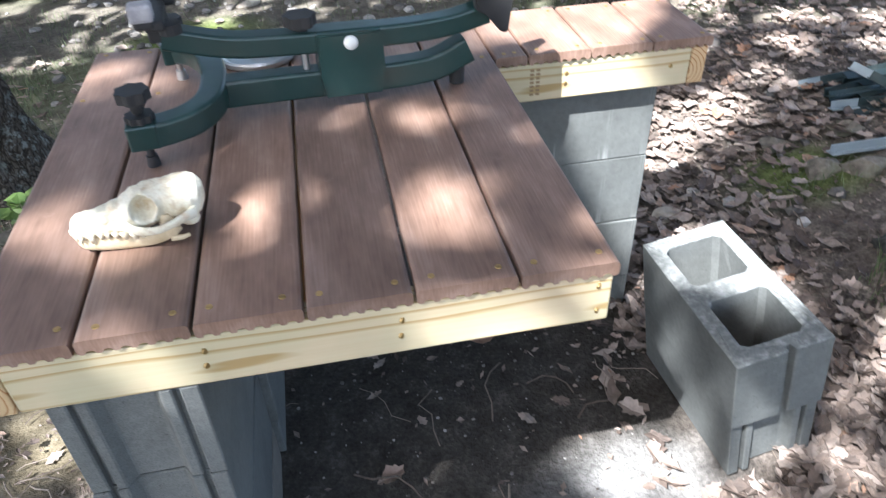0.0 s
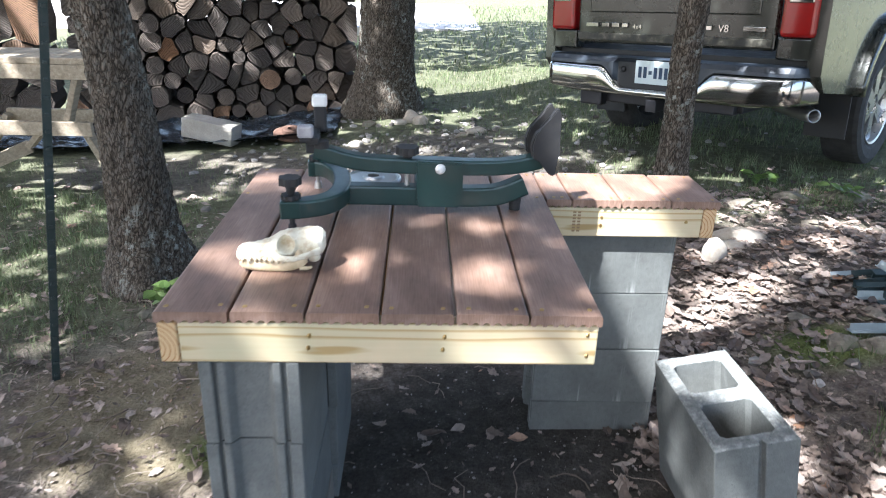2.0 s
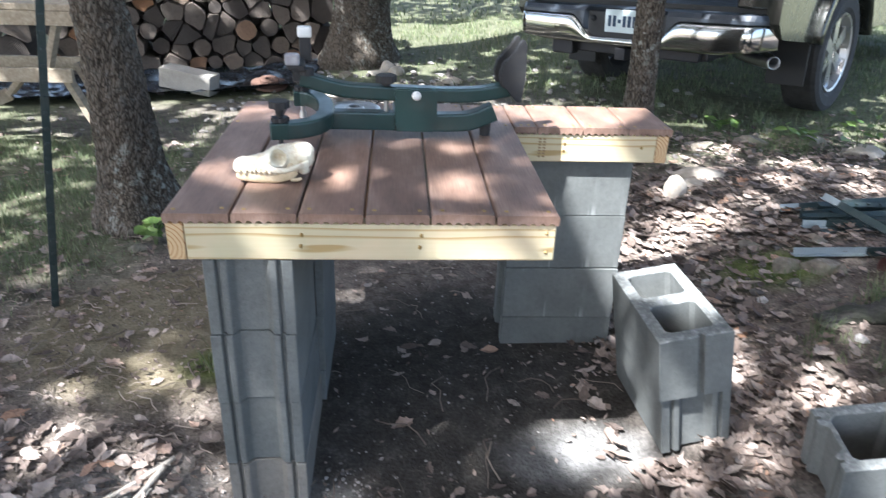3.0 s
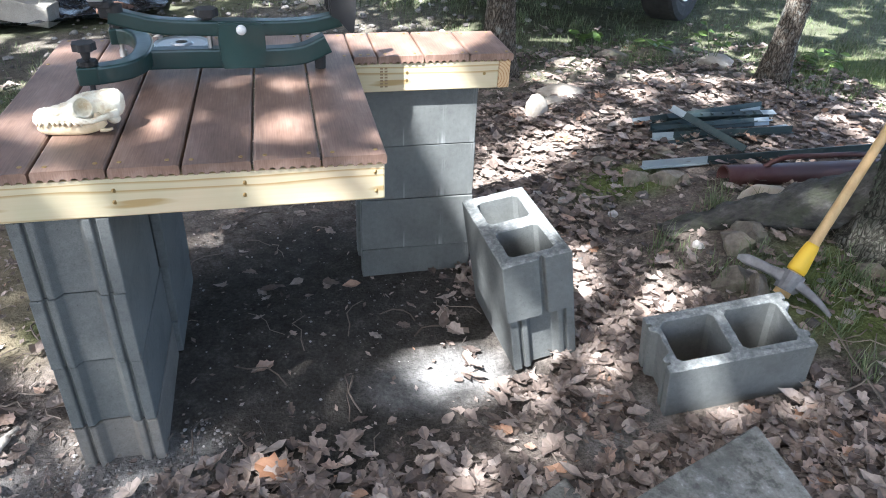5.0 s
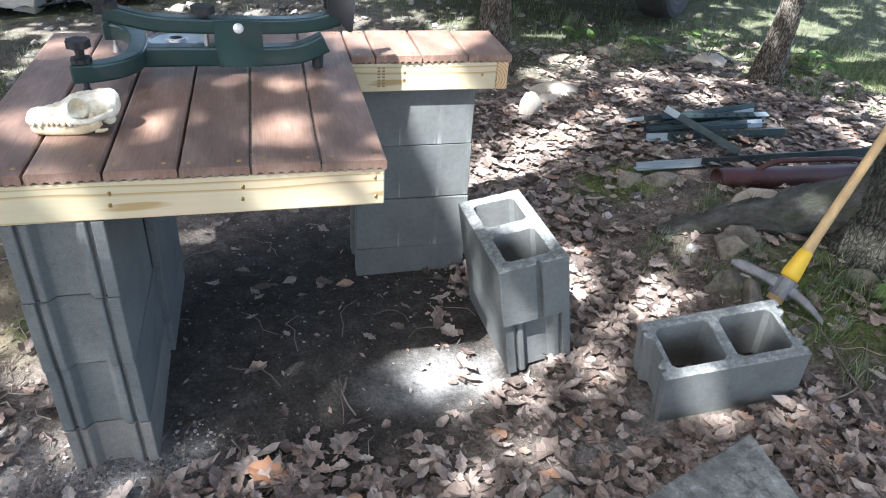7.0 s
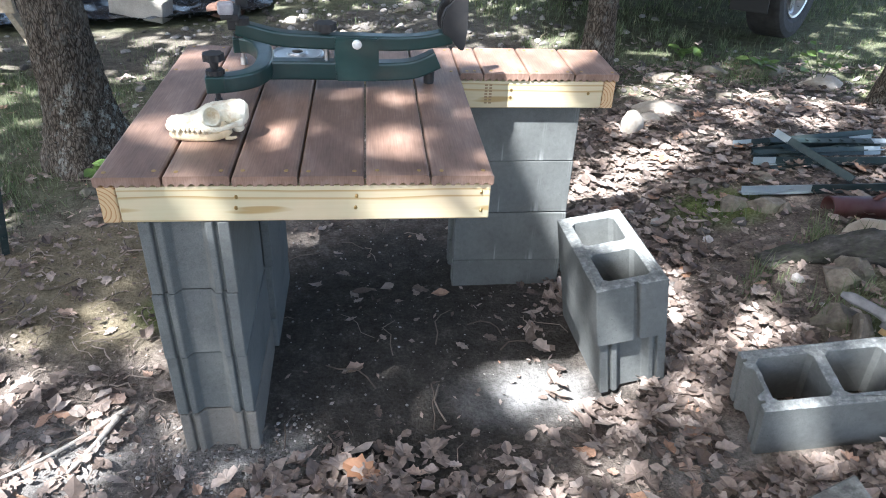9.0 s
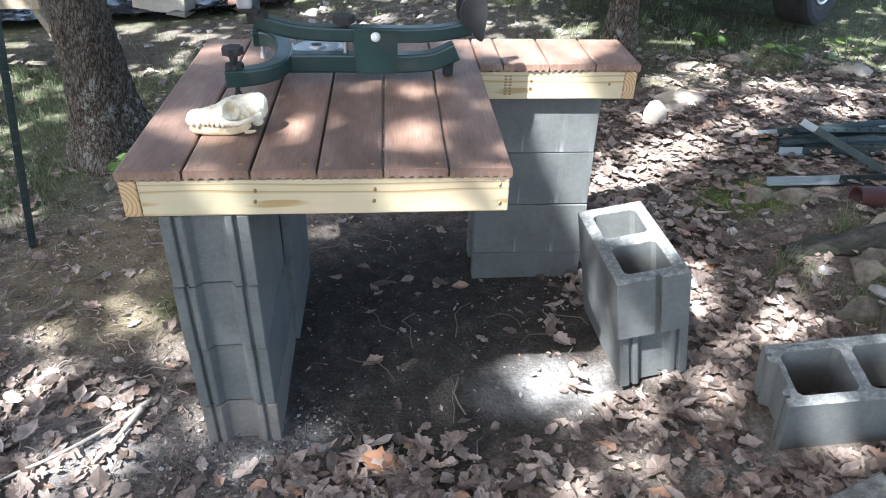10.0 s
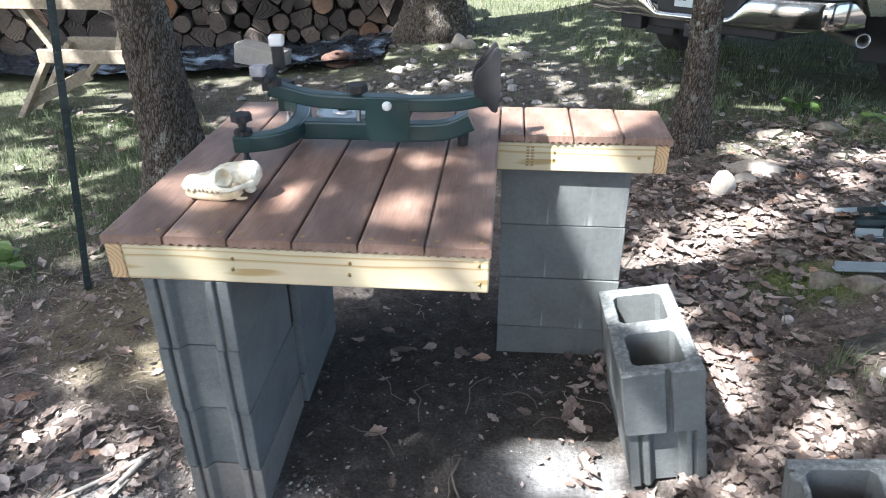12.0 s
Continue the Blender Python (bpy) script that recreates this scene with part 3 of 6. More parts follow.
sweep(bm, rp, [(math.cos(2 * math.pi * i / 32), 0.85 * math.sin(2 * math.pi * i / 32)) for i in range(32)], scales=[0.19 - 0.155 * (i / (nr - 1)) ** 0.7 for i in range(nr)])
for v in bm.verts:
    v.co += Vector((0, 0.7, 1)) * (0.02 * noise.noise(v.co * 9) + 0.014 * noise.noise(Vector((v.co.x * 14, v.co.y * 45, v.co.z * 45))) + 0.006 * noise.noise(v.co * 90))
M_ROOT = surface("grey_root_bark", [(0.34, (0.022, 0.02, 0.017)), (0.52, (0.065, 0.06, 0.052)), (0.66, (0.13, 0.125, 0.11)), (0.8, (0.3, 0.31, 0.28))], 26, (0.4, 1, 1), (0.85, 0.95), 1.0, 0.02, 110, stains=(0.05, 0.058, 0.028), stain_scale=9)
part("surface_root", bm, M_ROOT, big_root, smooth=True)


# The crowns: leaves in layers, with gaps through which the sun reaches bench and ground.
# Each gap: where its beam would meet the level z = 0, and its radius.
GAPS_BENCH = [(0.49, 0.6, 0.08), (0.49, 1.08, 0.07), (0.47, 1.19, 0.07), (0.73, 0.44, 0.035), (0.8, 0.83, 0.05), (0.81, 0.61, 0.05), (0.96, 0.85, 0.05), (1.1, 0.84, 0.06),
              (1.1, 0.54, 0.08), (1.12, 0.43, 0.045), (1.27, 0.73, 0.06), (0.96, 0.38, 0.03), (1.35, 1.24, 0.12), (1.47, 1.18, 0.12), (1.6, 1.16, 0.12), (0.91, 1.07, 0.05),
              (0.6, 0.32, 0.055), (1.2, 0.33, 0.04), (1.49, 1.0, 0.13), (1.57, 1.0, 0.11), (1.41, 0.93, 0.06), (1.46, 0.89, 0.06), (1.43, 0.84, 0.05), (1.36, 0.86, 0.04), (1.48, 0.63, 0.10), (1.56, 0.61, 0.19), (1.33, 0.43, 0.05), (0.61, 0.56, 0.045)]
GAPS_NEAR = [(1.02, 0.27, 0.08), (1.13, 0.27, 0.09), (1.24, 0.26, 0.09), (1.06, 0.17, 0.07), (1.18, 0.14, 0.08), (1.29, 0.08, 0.08), (1.45, 0.23, 0.05), (-0.52, 0.57, 0.05), (-0.55, 0.47, 0.08),
             (-0.27, 0.55, 0.08), (-0.11, 0.4, 0.07), (-0.27, 0.78, 0.05), (-0.45, 0.29, 0.09), (-0.55, 0.22, 0.08), (-0.26, 0.19, 0.07), (-0.2, 0.1, 0.08), (-0.26, -0.03, 0.10),
             (-0.38, -0.1, 0.1), (-0.17, -0.13, 0.08), (0.01, 0.09, 0.05), (0.53, -0.12, 0.05), (1.9, 0.32, 0.09), (1.80, -0.12, 0.035), (2.09, 0.07, 0.04), (1.56, 0.11, 0.05), (1.01, -0.24, 0.05), (1.22, -0.33, 0.02), (1.66, 0.2, 0.02), (1.7, 0.46, 0.02), (1.28, -0.12, 0.04), (1.14, -0.16, 0.03), (1.31, -0.25, 0.02)]
GAPS_FAR = [(2.03, 1.64, 0.14), (1.8, 1.6, 0.12), (2.87, 2.34, 0.13), (2.59, 2.71, 0.1), (2.03, 2.0, 0.1), (2.31, 2.28, 0.1), (3.01, 1.94, 0.1), (4.81, 3.56, 0.3),
            (-2.04, 2.39, 0.2), (-1.53, 1.65, 0.1), (0.82, 7.56, 0.9), (1.65, 7.98, 0.7), (-3.1, 3.8, 0.3), (-2.03, 3.49, 0.2), (1.91, 3.69, 0.18), (0.89, 5.68, 0.2), (1.72, 1.38, 0.11), (1.6, 1.5, 0.09), (2.6, 2.02, 0.09), (2.35, 1.75, 0.07), (2.2, 2.52, 0.09), (2.75, 1.6, 0.05), (3.3, 2.3, 0.1), (-0.1, 3.6, 0.2), (-3.4, 6.1, 0.5), (1.57, 1.31, 0.09), (1.62, 1.42, 0.09), (1.46, 1.38, 0.08), (1.77, 1.5, 0.08), (1.96, 1.57, 0.08), (2.12, 1.55, 0.06), (2.46, 2.6, 0.1), (2.5, 2.4, 0.07), (2.82, 2.4, 0.09), (3.14, 2.15, 0.08)]


def build_crowns():
    g = np.random.default_rng(11)
    gaps = np.array(GAPS_BENCH + [(a, b, c + (0.018 if a > 0 else -0.012)) for a, b, c in GAPS_NEAR + GAPS_FAR])
    roots = {k: np.array(p) for k, p in {"post": (-1.3, 0.4), "slim": (1.6, 1.6), "thick": (0.2, 5.2), "far_slim": (4.4, 2.2), "rooted": (1.6, -1.4)}.items()}
    names = list(roots)
    store = {k: ([], []) for k in names}
    # (u range, v range, leaves): dense where the bench and its ground lie
    for u0, u1, v0, v1, count, size in ((-1.3, 3.4, -1.0, 3.2, 15000, 0.085), (-8.0, 10.0, -7.5, 15.5, 38000, 0.16)):
        U, V, Hh = g.uniform(u0, u1, count), g.uniform(v0, v1, count), g.uniform(5.5, 9.0, count) if size < 0.1 else g.uniform(3.6, 6.0, count)
        for u, v, h in zip(U, V, Hh):
            inner = -1.3 < u < 3.4 and -1.0 < v < 3.2
            if size > 0.1 and inner:
                continue
            if ((u - 1.0) / 9.0) ** 2 + ((v - 4.0) / 11.5) ** 2 > 1 + 0.3 * noise.noise((u * 0.7, v * 0.7, 3.0)):
                continue
            wob = 0.08 * noise.noise((u * 5 + v * 3, v * 9 - u * 4, 1.0)) + 0.055 * noise.noise((u * 17, v * 17, 5.0))
            d = np.hypot(gaps[:, 0] - u, gaps[:, 1] - v) - gaps[:, 2]
            if d.min() + wob < 0.015:
                continue
            fleck = noise.noise((u * 4.2, v * 4.2, 9.0)) + 0.5 * noise.noise((u * 11, v * 11, 2.0))
            if fleck > ((0.46 if u < -0.6 or u > 1.75 or v > 1.5 else 0.62) if inner else 0.85 if 1.9 < u < 6.5 and 3.7 < v < 7.2 else 0.26 if v > 7.0 else 0.30 if u < -0.9 and v > 1.0 else 0.52):
                continue
            x, y = u - 0.53 * h, v - 0.43 * h
            k = min(names, key=lambda q: (roots[q][0] - x) ** 2 + (roots[q][1] - y) ** 2)
            s = size * g.uniform(0.7, 1.3)
            q = Euler((g.uniform(-0.7, 0.7), g.uniform(-0.7, 0.7), g.uniform(0, 6.28))).to_matrix()
            vs, fs = store[k]
            n = len(vs)
            c = Vector((x, y, h))
            for px, py, pz in ((0, -0.9, 0), (0.5, -0.15, 0.1), (0.32, 0.6, 0.08), (0, 0.95, -0.05), (-0.34, 0.55, 0.08), (-0.5, -0.2, 0.1)):
                vs.append(c + q @ Vector((px * s, py * s, pz * s)))
            fs.append((n, n + 1, n + 2, n + 3))
            fs.append((n, n + 3, n + 4, n + 5))
    for k in names:
        me = bpy.data.meshes.new("crown")
        me.from_pydata([tuple(v) for v in store[k][0]], [], store[k][1])
        me.materials.append(M_LEAF)
        c = new("crown", me)
        c.parent = TREES[k]
        tagged(c, "green oak leaves", kind="stuff")


build_crowns()


# ---- on the bench: rifle rest, steel disc, skull ----
M_GREEN = paint("green_enamel", (0.007, 0.034, 0.031), 0.36, 0.0, 0.3, 0.14)
M_BLACK = paint("black_plastic", (0.014, 0.014, 0.015), 0.62, 0.0, 0.0, 0.3)
M_STEEL = paint("bare_steel", (0.55, 0.55, 0.54), 0.32, 0.9, 0.0, 0.3)
M_WHITE = paint("white_plastic_and_lit_ear", (0.75, 0.75, 0.72), 0.45)
M_EAR_LIT = surface("lit_ear_top", [(0.3, (0.22, 0.21, 0.22)), (0.7, (0.42, 0.41, 0.42))], 30, bump=0.3)

rest = thing("rifle_rest", "dark green steel rifle rest with black knobs on the bench", "rifle rest")
RY = 0.56


def rail(name, keys, w, h, label=""):
    bm = bmesh.new()
    sweep(bm, curve_points(keys, 7), rounded(w, h, 0.006))
    return part(name, bm, M_GREEN, rest, label)


rail("upper_arm", [(0.236, RY, 0.990), (0.252, RY, 0.986), (0.345, RY, 0.960), (0.45, RY, 0.950), (0.56, RY, 0.945), (0.68, RY, 0.941), (0.76, RY, 0.945), (0.828, RY, 0.958)], 0.044, 0.040)
rail("lower_rail", [(0.296, RY, 0.874), (0.40, RY, 0.871), (0.503, RY, 0.867), (0.61, RY, 0.862), (0.69, RY, 0.862), (0.735, RY, 0.869), (0.79, RY, 0.892)], 0.046, 0.052)
rail("front_foot_arc", [(0.172, 0.424, 0.882), (0.215, 0.428, 0.882), (0.262, 0.452, 0.882), (0.292, 0.498, 0.882), (0.303, RY, 0.882), (0.304, 0.625, 0.882), (0.294, 0.69, 0.882), (0.268, 0.745, 0.884), (0.232, 0.775, 0.884)], 0.046, 0.044, "green curved foot with pressed rim")
bm = bmesh.new()
prism(bm, [(0.498, 0.842), (0.612, 0.838), (0.618, 0.89), (0.618, 0.960), (0.496, 0.966), (0.496, 0.89)], RY - 0.033, RY + 0.033)
bmesh.ops.bevel(bm, geom=bm.edges[:], offset=0.004, segments=2, affect="EDGES")
hinge = part("pivot_bracket", bm, M_GREEN, rest)
bm = bmesh.new()
bmesh.ops.create_uvsphere(bm, u_segments=18, v_segments=10, radius=0.0135, matrix=pose(0.557, RY - 0.036, 0.946) @ Matrix.Diagonal((1, 0.7, 1, 1)))
part("bolt_cap", bm, M_WHITE, hinge, "white plastic bolt cap", True)


def lobed(bm, x, y, z0, z1, r, n=7):
    out = []
    for i in range(n * 6):
        a = 2 * math.pi * i / (n * 6)
        rr = r * (1 + 0.08 * math.cos(a * n))
        out.append((x + rr * math.cos(a), y + rr * math.sin(a)))
    return prism(bm, out, z0, z1, 2)


for (x, y, top, name) in ((0.182, 0.425, 0.950, "levelling_screw"), (0.232, 0.775, 0.940, "levelling_screw")):
    bm = bmesh.new()
    rod(bm, (x, y, 0.835), (x, y, top), 0.0065, seg=14)
    rod(bm, (x, y, 0.8205), (x, y, 0.840), 0.0115, 0.0095, seg=16)
    sc = part(name, bm, M_DARKSTEEL if y < 0.5 else M_STEEL, rest)
    bm = bmesh.new()
    lobed(bm, x, y, top - 0.008, top + 0.010, 0.026)
    rod(bm, (x, y, top - 0.030), (x, y, top - 0.009), 0.009, 0.013)
    part("knob", bm, M_BLACK, sc, "black lobed plastic knob")
    bm = bmesh.new()
    box(bm, (x - 0.026, y - 0.024, 0.860), (x + 0.024, y + 0.024, 0.9045), 0.004)
    part("hub", bm, M_GREEN, rest)
    bm = bmesh.new()
    lobed(bm, x, y, 0.9055, 0.917, 0.0225, 9)
    part("lock_nut", bm, M_BLACK, sc, "black lock nut")
bm = bmesh.new()
rod(bm, (0.474, RY, 0.862), (0.474, RY, 0.985), 0.0065)
rod(bm, (0.474, RY, 0.862), (0.474, RY, 0.882), 0.011)
sc = part("elevation_screw", bm, M_STEEL, rest)
bm = bmesh.new()
lobed(bm, 0.474, RY, 0.978, 0.998, 0.028, 6)
rod(bm, (0.474, RY, 0.964), (0.474, RY, 0.979), 0.011, 0.015)
part("knob", bm, M_BLACK, sc)
bm = bmesh.new()
rod(bm, (0.768, RY, 0.8205), (0.768, RY, 0.872), 0.015, 0.018, 16)
part("rear_foot", bm, M_BLACK, rest, "black rubber foot")
# front cradle with two black ears; pale caps paint their sunlit tops
bm = bmesh.new()
box(bm, (0.216, RY - 0.02, 0.985), (0.252, RY + 0.03, 1.024), 0.004)
box(bm, (0.218, RY - 0.055, 1.016), (0.250, RY + 0.085, 1.034), 0.004)
cradle = part("cradle", bm, M_BLACK, rest)
for y0, z1, x0 in ((RY - 0.058, 1.046, 0.203), (RY + 0.055, 1.100, 0.236)):
    bm = bmesh.new()
    box(bm, (x0, y0, 1.022), (x0 + 0.032, y0 + 0.028, z1), 0.005)
    part("ear", bm, M_BLACK, cradle)
    bm = bmesh.new()
    box(bm, (x0 - 0.004, y0 - 0.003, z1 - 0.012), (x0 + 0.035, y0 + 0.031, z1 + 0.018), 0.006)
    part("ear_top_lit", bm, M_EAR_LIT if y0 < RY else M_WHITE, cradle, "ear top coloured pale as if sunlit")
bm = bmesh.new()
rod(bm, (0.256, RY - 0.030, 1.004), (0.256, RY - 0.030, 1.022), 0.019, seg=18)
part("clamp_knob", bm, M_BLACK, rest)
# butt cradle at the back
HORN = [(0.846, 0.928), (0.832, 0.946), (0.820, 0.966), (0.797, 0.974), (0.793, 1.008), (0.802, 1.040), (0.820, 1.054), (0.838, 1.074), (0.849, 1.098), (0.858, 1.104), (0.866, 1.088), (0.868, 0.990), (0.860, 0.926)]
bm = bmesh.new()
for y0 in (RY - 0.046, RY + 0.022):
    bmesh.ops.bevel(bm, geom=list({e for v in prism(bm, HORN, y0, y0 + 0.024) for e in v.link_edges}), offset=0.003, segments=2, affect="EDGES")
box(bm, (0.844, RY - 0.03, 0.935), (0.863, RY + 0.03, 1.02), 0.002)
part("butt_cradle", bm, M_BLACK, rest, "black moulded butt cradle")
rest.matrix_basis = Matrix.Translation((0.2, RY, 0)) @ pose(0, 0, 0, 0, 0, 5.7) @ Matrix.Translation((-0.2, -RY, 0))

disc = thing("steel_disc", "round steel disc with a centre hole lying on deck boards", "metal disc")
bm = bmesh.new()
prof = [(0.018, 0.0), (0.080, 0.0), (0.084, 0.005), (0.084, 0.012), (0.079, 0.016), (0.070, 0.012), (0.034, 0.012), (0.028, 0.018), (0.018, 0.018)]
n = 48
rings = [[bm.verts.new((0.366 + r * math.cos(2 * math.pi * i / n), 0.850 + r * math.sin(2 * math.pi * i / n), TOP + 0.001 + z)) for i in range(n)] for r, z in prof]
for a, b in zip(rings, rings[1:] + rings[:1]):
    for i in range(n):
        bm.faces.new((a[i], a[(i + 1) % n], b[(i + 1) % n], b[i]))
part("disc", bm, M_STEEL, disc)

M_BONE = surface("bleached_bone", [(0.25, (0.54, 0.46, 0.30)), (0.5, (0.74, 0.69, 0.54)), (0.75, (0.82, 0.79, 0.68))], 26, rough=(0.45, 0.7), bump=0.25, dist=0.0015, fine=180, stains=(0.46, 0.31, 0.14), stain_scale=30)

M_JAW = surface("yellowed_bone", [(0.3, (0.44, 0.33, 0.18)), (0.55, (0.62, 0.50, 0.32)), (0.75, (0.70, 0.60, 0.42))], 30, rough=(0.4, 0.6), bump=0.25, dist=0.0015, fine=180)
M_TOOTH = surface("stained_teeth", [(0.35, (0.50, 0.40, 0.26)), (0.55, (0.70, 0.63, 0.48)), (0.75, (0.80, 0.75, 0.64))], 90, rough=(0.3, 0.5), bump=0.1)


def build_skull():
    """A bleached canine skull with its lower jaw closed: blunt snout, brow, sockets, cheek arches and braincase."""
    t = thing("animal_skull", "bleached yellowish canine skull with jaw closed on deck boards", "skull", pose(0.116, 0.198, TOP + 0.0035, 0, 0, 8))
    L = 0.190
    st = [0, .02, .07, .16, .28, .38, .45, .52, .58, .66, .74, .82, .90, .96, 1.0]
    hw = [.009, .0155, .0185, .0195, .0230, .029, .034, .037, .036, .031, .033, .035, .033, .026, .012]
    zb = [.028, .023, .021, .021, .022, .023, .024, .026, .028, .029, .028, .027, .028, .034, .046]
    zt = [.042, .050, .054, .056, .060, .065, .073, .079, .082, .083, .084, .085, .083, .079, .070]
    bm = bmesh.new()
    N, K = 130, 80
    rings = []
    for i in range(N + 1):
        s = i / N
        w, b0, t0 = (float(np.interp(s, st, a)) for a in (hw, zb, zt))
        ring = []
        for k in range(K):
            a = 2 * math.pi * k / K
            c, sn = math.cos(a), math.sin(a)
            pw = 0.6 if sn < 0 else 0.85
            y = w * math.copysign(abs(c) ** pw, c)
            z = (b0 + t0) / 2 + (t0 - b0) / 2 * math.copysign(abs(sn) ** pw, sn)
            # socket with a raised rim, and the hollow behind it
            e = math.hypot((s - 0.56) / 0.095, (z - 0.0605) / 0.0185)
            if abs(c) > 0.2:
                if e < 1:
                    y *= 1 - 0.92 * (1 - e * e) ** 0.55
                elif e < 1.28:
                    y *= 1 + 0.03 * (1.28 - e) / 0.28
            e2 = math.hypot((s - 0.70) / 0.07, (z - 0.054) / 0.022)
            if e2 < 1 and abs(c) > 0.2:
                y *= 1 - 0.35 * (1 - e2)
            e3 = math.hypot((s - 0.27) / 0.10, (z - 0.042) / 0.012)
            if e3 < 1:
                y *= 1 - 0.14 * (1 - e3)
            if sn > 0.95 and s > 0.58:
                z += 0.004 * smoothstep(0.58, 0.97, s)
            # nose opening
            if s < 0.07 and sn > 0.2:
                z -= 0.012 * (0.07 - s) / 0.07 * (1 - abs(c))
            q = Vector((s * L, y, z))
            ring.append(bm.verts.new(q + Vector((0, 1, 1)) * (0.0013 * noise.noise(q * 100) + 0.0008 * noise.noise(q * 300))))
        rings.append(ring)
    for a, b in zip(rings, rings[1:]):
        for k in range(K):
            bm.faces.new((a[k], a[(k + 1) % K], b[(k + 1) % K], b[k]))
    bm.faces.new(rings[0][::-1])
    bm.faces.new(rings[-1])
    part("braincase_and_snout", bm, M_BONE, t, smooth=True)
    oval = [(math.cos(2 * math.pi * i / 14), math.sin(2 * math.pi * i / 14)) for i in range(14)]
    for s in (-1, 1):
        bm = bmesh.new()
        pts = curve_points([(0.074, s * 0.027, 0.041), (0.092, s * 0.041, 0.036), (0.116, s * 0.050, 0.036), (0.140, s * 0.050, 0.041), (0.160, s * 0.042, 0.044), (0.174, s * 0.030, 0.043)], 7)
        n = len(pts)
        sweep(bm, pts, [(0.0032 * c, 0.0068 * d) for c, d in oval], scales=[1.5 - 0.6 * math.sin(math.pi * i / (n - 1)) for i in range(n)])
        part("cheek_arch", bm, M_BONE, t, smooth=True)
        # lower jaw: one half, rising into the blade inside the cheek arch, with a hook behind
        bm = bmesh.new()
        pts = curve_points([(0.008, s * 0.006, 0.0175), (0.018, s * 0.0125, 0.0145), (0.045, s * 0.0175, 0.0115), (0.080, s * 0.024, 0.0105), (0.110, s * 0.031, 0.0125), (0.132, s * 0.036, 0.0195), (0.144, s * 0.037, 0.030)], 6)
        n = len(pts)
        sweep(bm, pts, [(0.0056 * c, 0.0128 * d) for c, d in oval], scales=[0.75 + 0.25 * math.sin(math.pi * min(1, 1.3 * i / (n - 1))) for i in range(n)])
        sweep(bm, curve_points([(0.132, s * 0.036, 0.010), (0.146, s * 0.038, 0.0085), (0.158, s * 0.039, 0.0115)], 4), [(0.003 * c, 0.0045 * d) for c, d in oval], scales=[1.3 - 0.08 * i for i in range(9)])
        prism(bm, [(0.118, 0.014), (0.146, 0.020), (0.150, 0.030), (0.137, 0.050), (0.128, 0.049), (0.120, 0.030)], s * 0.0355 - 0.0018, s * 0.0355 + 0.0018)
        part("jaw_half", bm, M_JAW, t, "yellowed lower jaw bone", True)
        bm = bmesh.new()
        for (sx, r, h) in ((0.008, .0022, .006), (0.014, .0025, .007), (0.027, .0040, .014), (0.040, .0032, .007), (0.049, .0036, .008), (0.060, .0042, .008), (0.072, .0052, .010), (0.086, .0054, .009), (0.096, .0042, .006)):
            w = float(np.interp(sx / L, st, hw)) * 1.02
            rod(bm, (sx, s * w, 0.032), (sx * 1.02, s * w * 1.06, 0.026 - h * 0.6), r * 1.5, r * 0.5, 8)
        part("tooth_row", bm, M_TOOTH, t, "row of worn pointed teeth", True)
        bm = bmesh.new()
        bmesh.ops.create_uvsphere(bm, u_segments=16, v_segments=10, radius=0.0115, matrix=pose(0.163, s * 0.018, 0.026) @ Matrix.Diagonal((1.25, 0.9, 1, 1)))
        part("ear_bone", bm, M_BONE, t, smooth=True)


build_skull()


# ---- pickup truck ----
M_BODY = paint("olive_body_paint", (0.028, 0.031, 0.025), 0.24, 0.35, 0.8, 0.14, 0.0)
M_CHROME = paint("chrome", (0.55, 0.555, 0.53), 0.10, 1.0, 0.0, 0.2, 0.0)
M_TRIM = paint("black_trim", (0.018, 0.019, 0.02), 0.5, 0.0, 0.0, 0.15)
M_PAD = paint("step_pad_plastic", (0.026, 0.034, 0.045), 0.36, 0.0, 0.0, 0.12)
M_TYRE = surface("tyre_rubber", [(0.3, (0.02, 0.02, 0.02)), (0.7, (0.05, 0.048, 0.045))], 20, rough=(0.75, 0.95), bump=0.4)
M_ALLOY = paint("wheel_alloy", (0.5, 0.5, 0.5), 0.28, 0.85, 0.3, 0.2, 0.0)
M_LAMP = paint("red_lens", (0.30, 0.008, 0.007), 0.15, 0.0, 0.6, 0.05, 0.0)
M_GLASS = paint("dark_glass", (0.012, 0.014, 0.015), 0.06, 0.0, 0.5, 0.1, 0.0)
M_PLATE = paint("plate_paint", (0.62, 0.70, 0.70), 0.4)
M_BAR = paint("plate_bars", (0.02, 0.05, 0.10), 0.5)
M_STRIP = surface("camouflage_strip", [(0.42, (0.02, 0.02, 0.016)), (0.52, (0.06, 0.055, 0.04)), (0.62, (0.20, 0.19, 0.15))], 9, rough=(0.4, 0.6), bump=0, fine=25)

truck = thing("pickup_truck", "dark olive pickup truck with chrome rear bumper parked on grass", "pickup truck", pose(2.119, 3.51, 0.09, 0, -3.2, -47.3))


def tpart(name, bm, mat, label="", parent=None, smooth=False):
    return part(name, bm, mat, parent or truck, label, smooth)


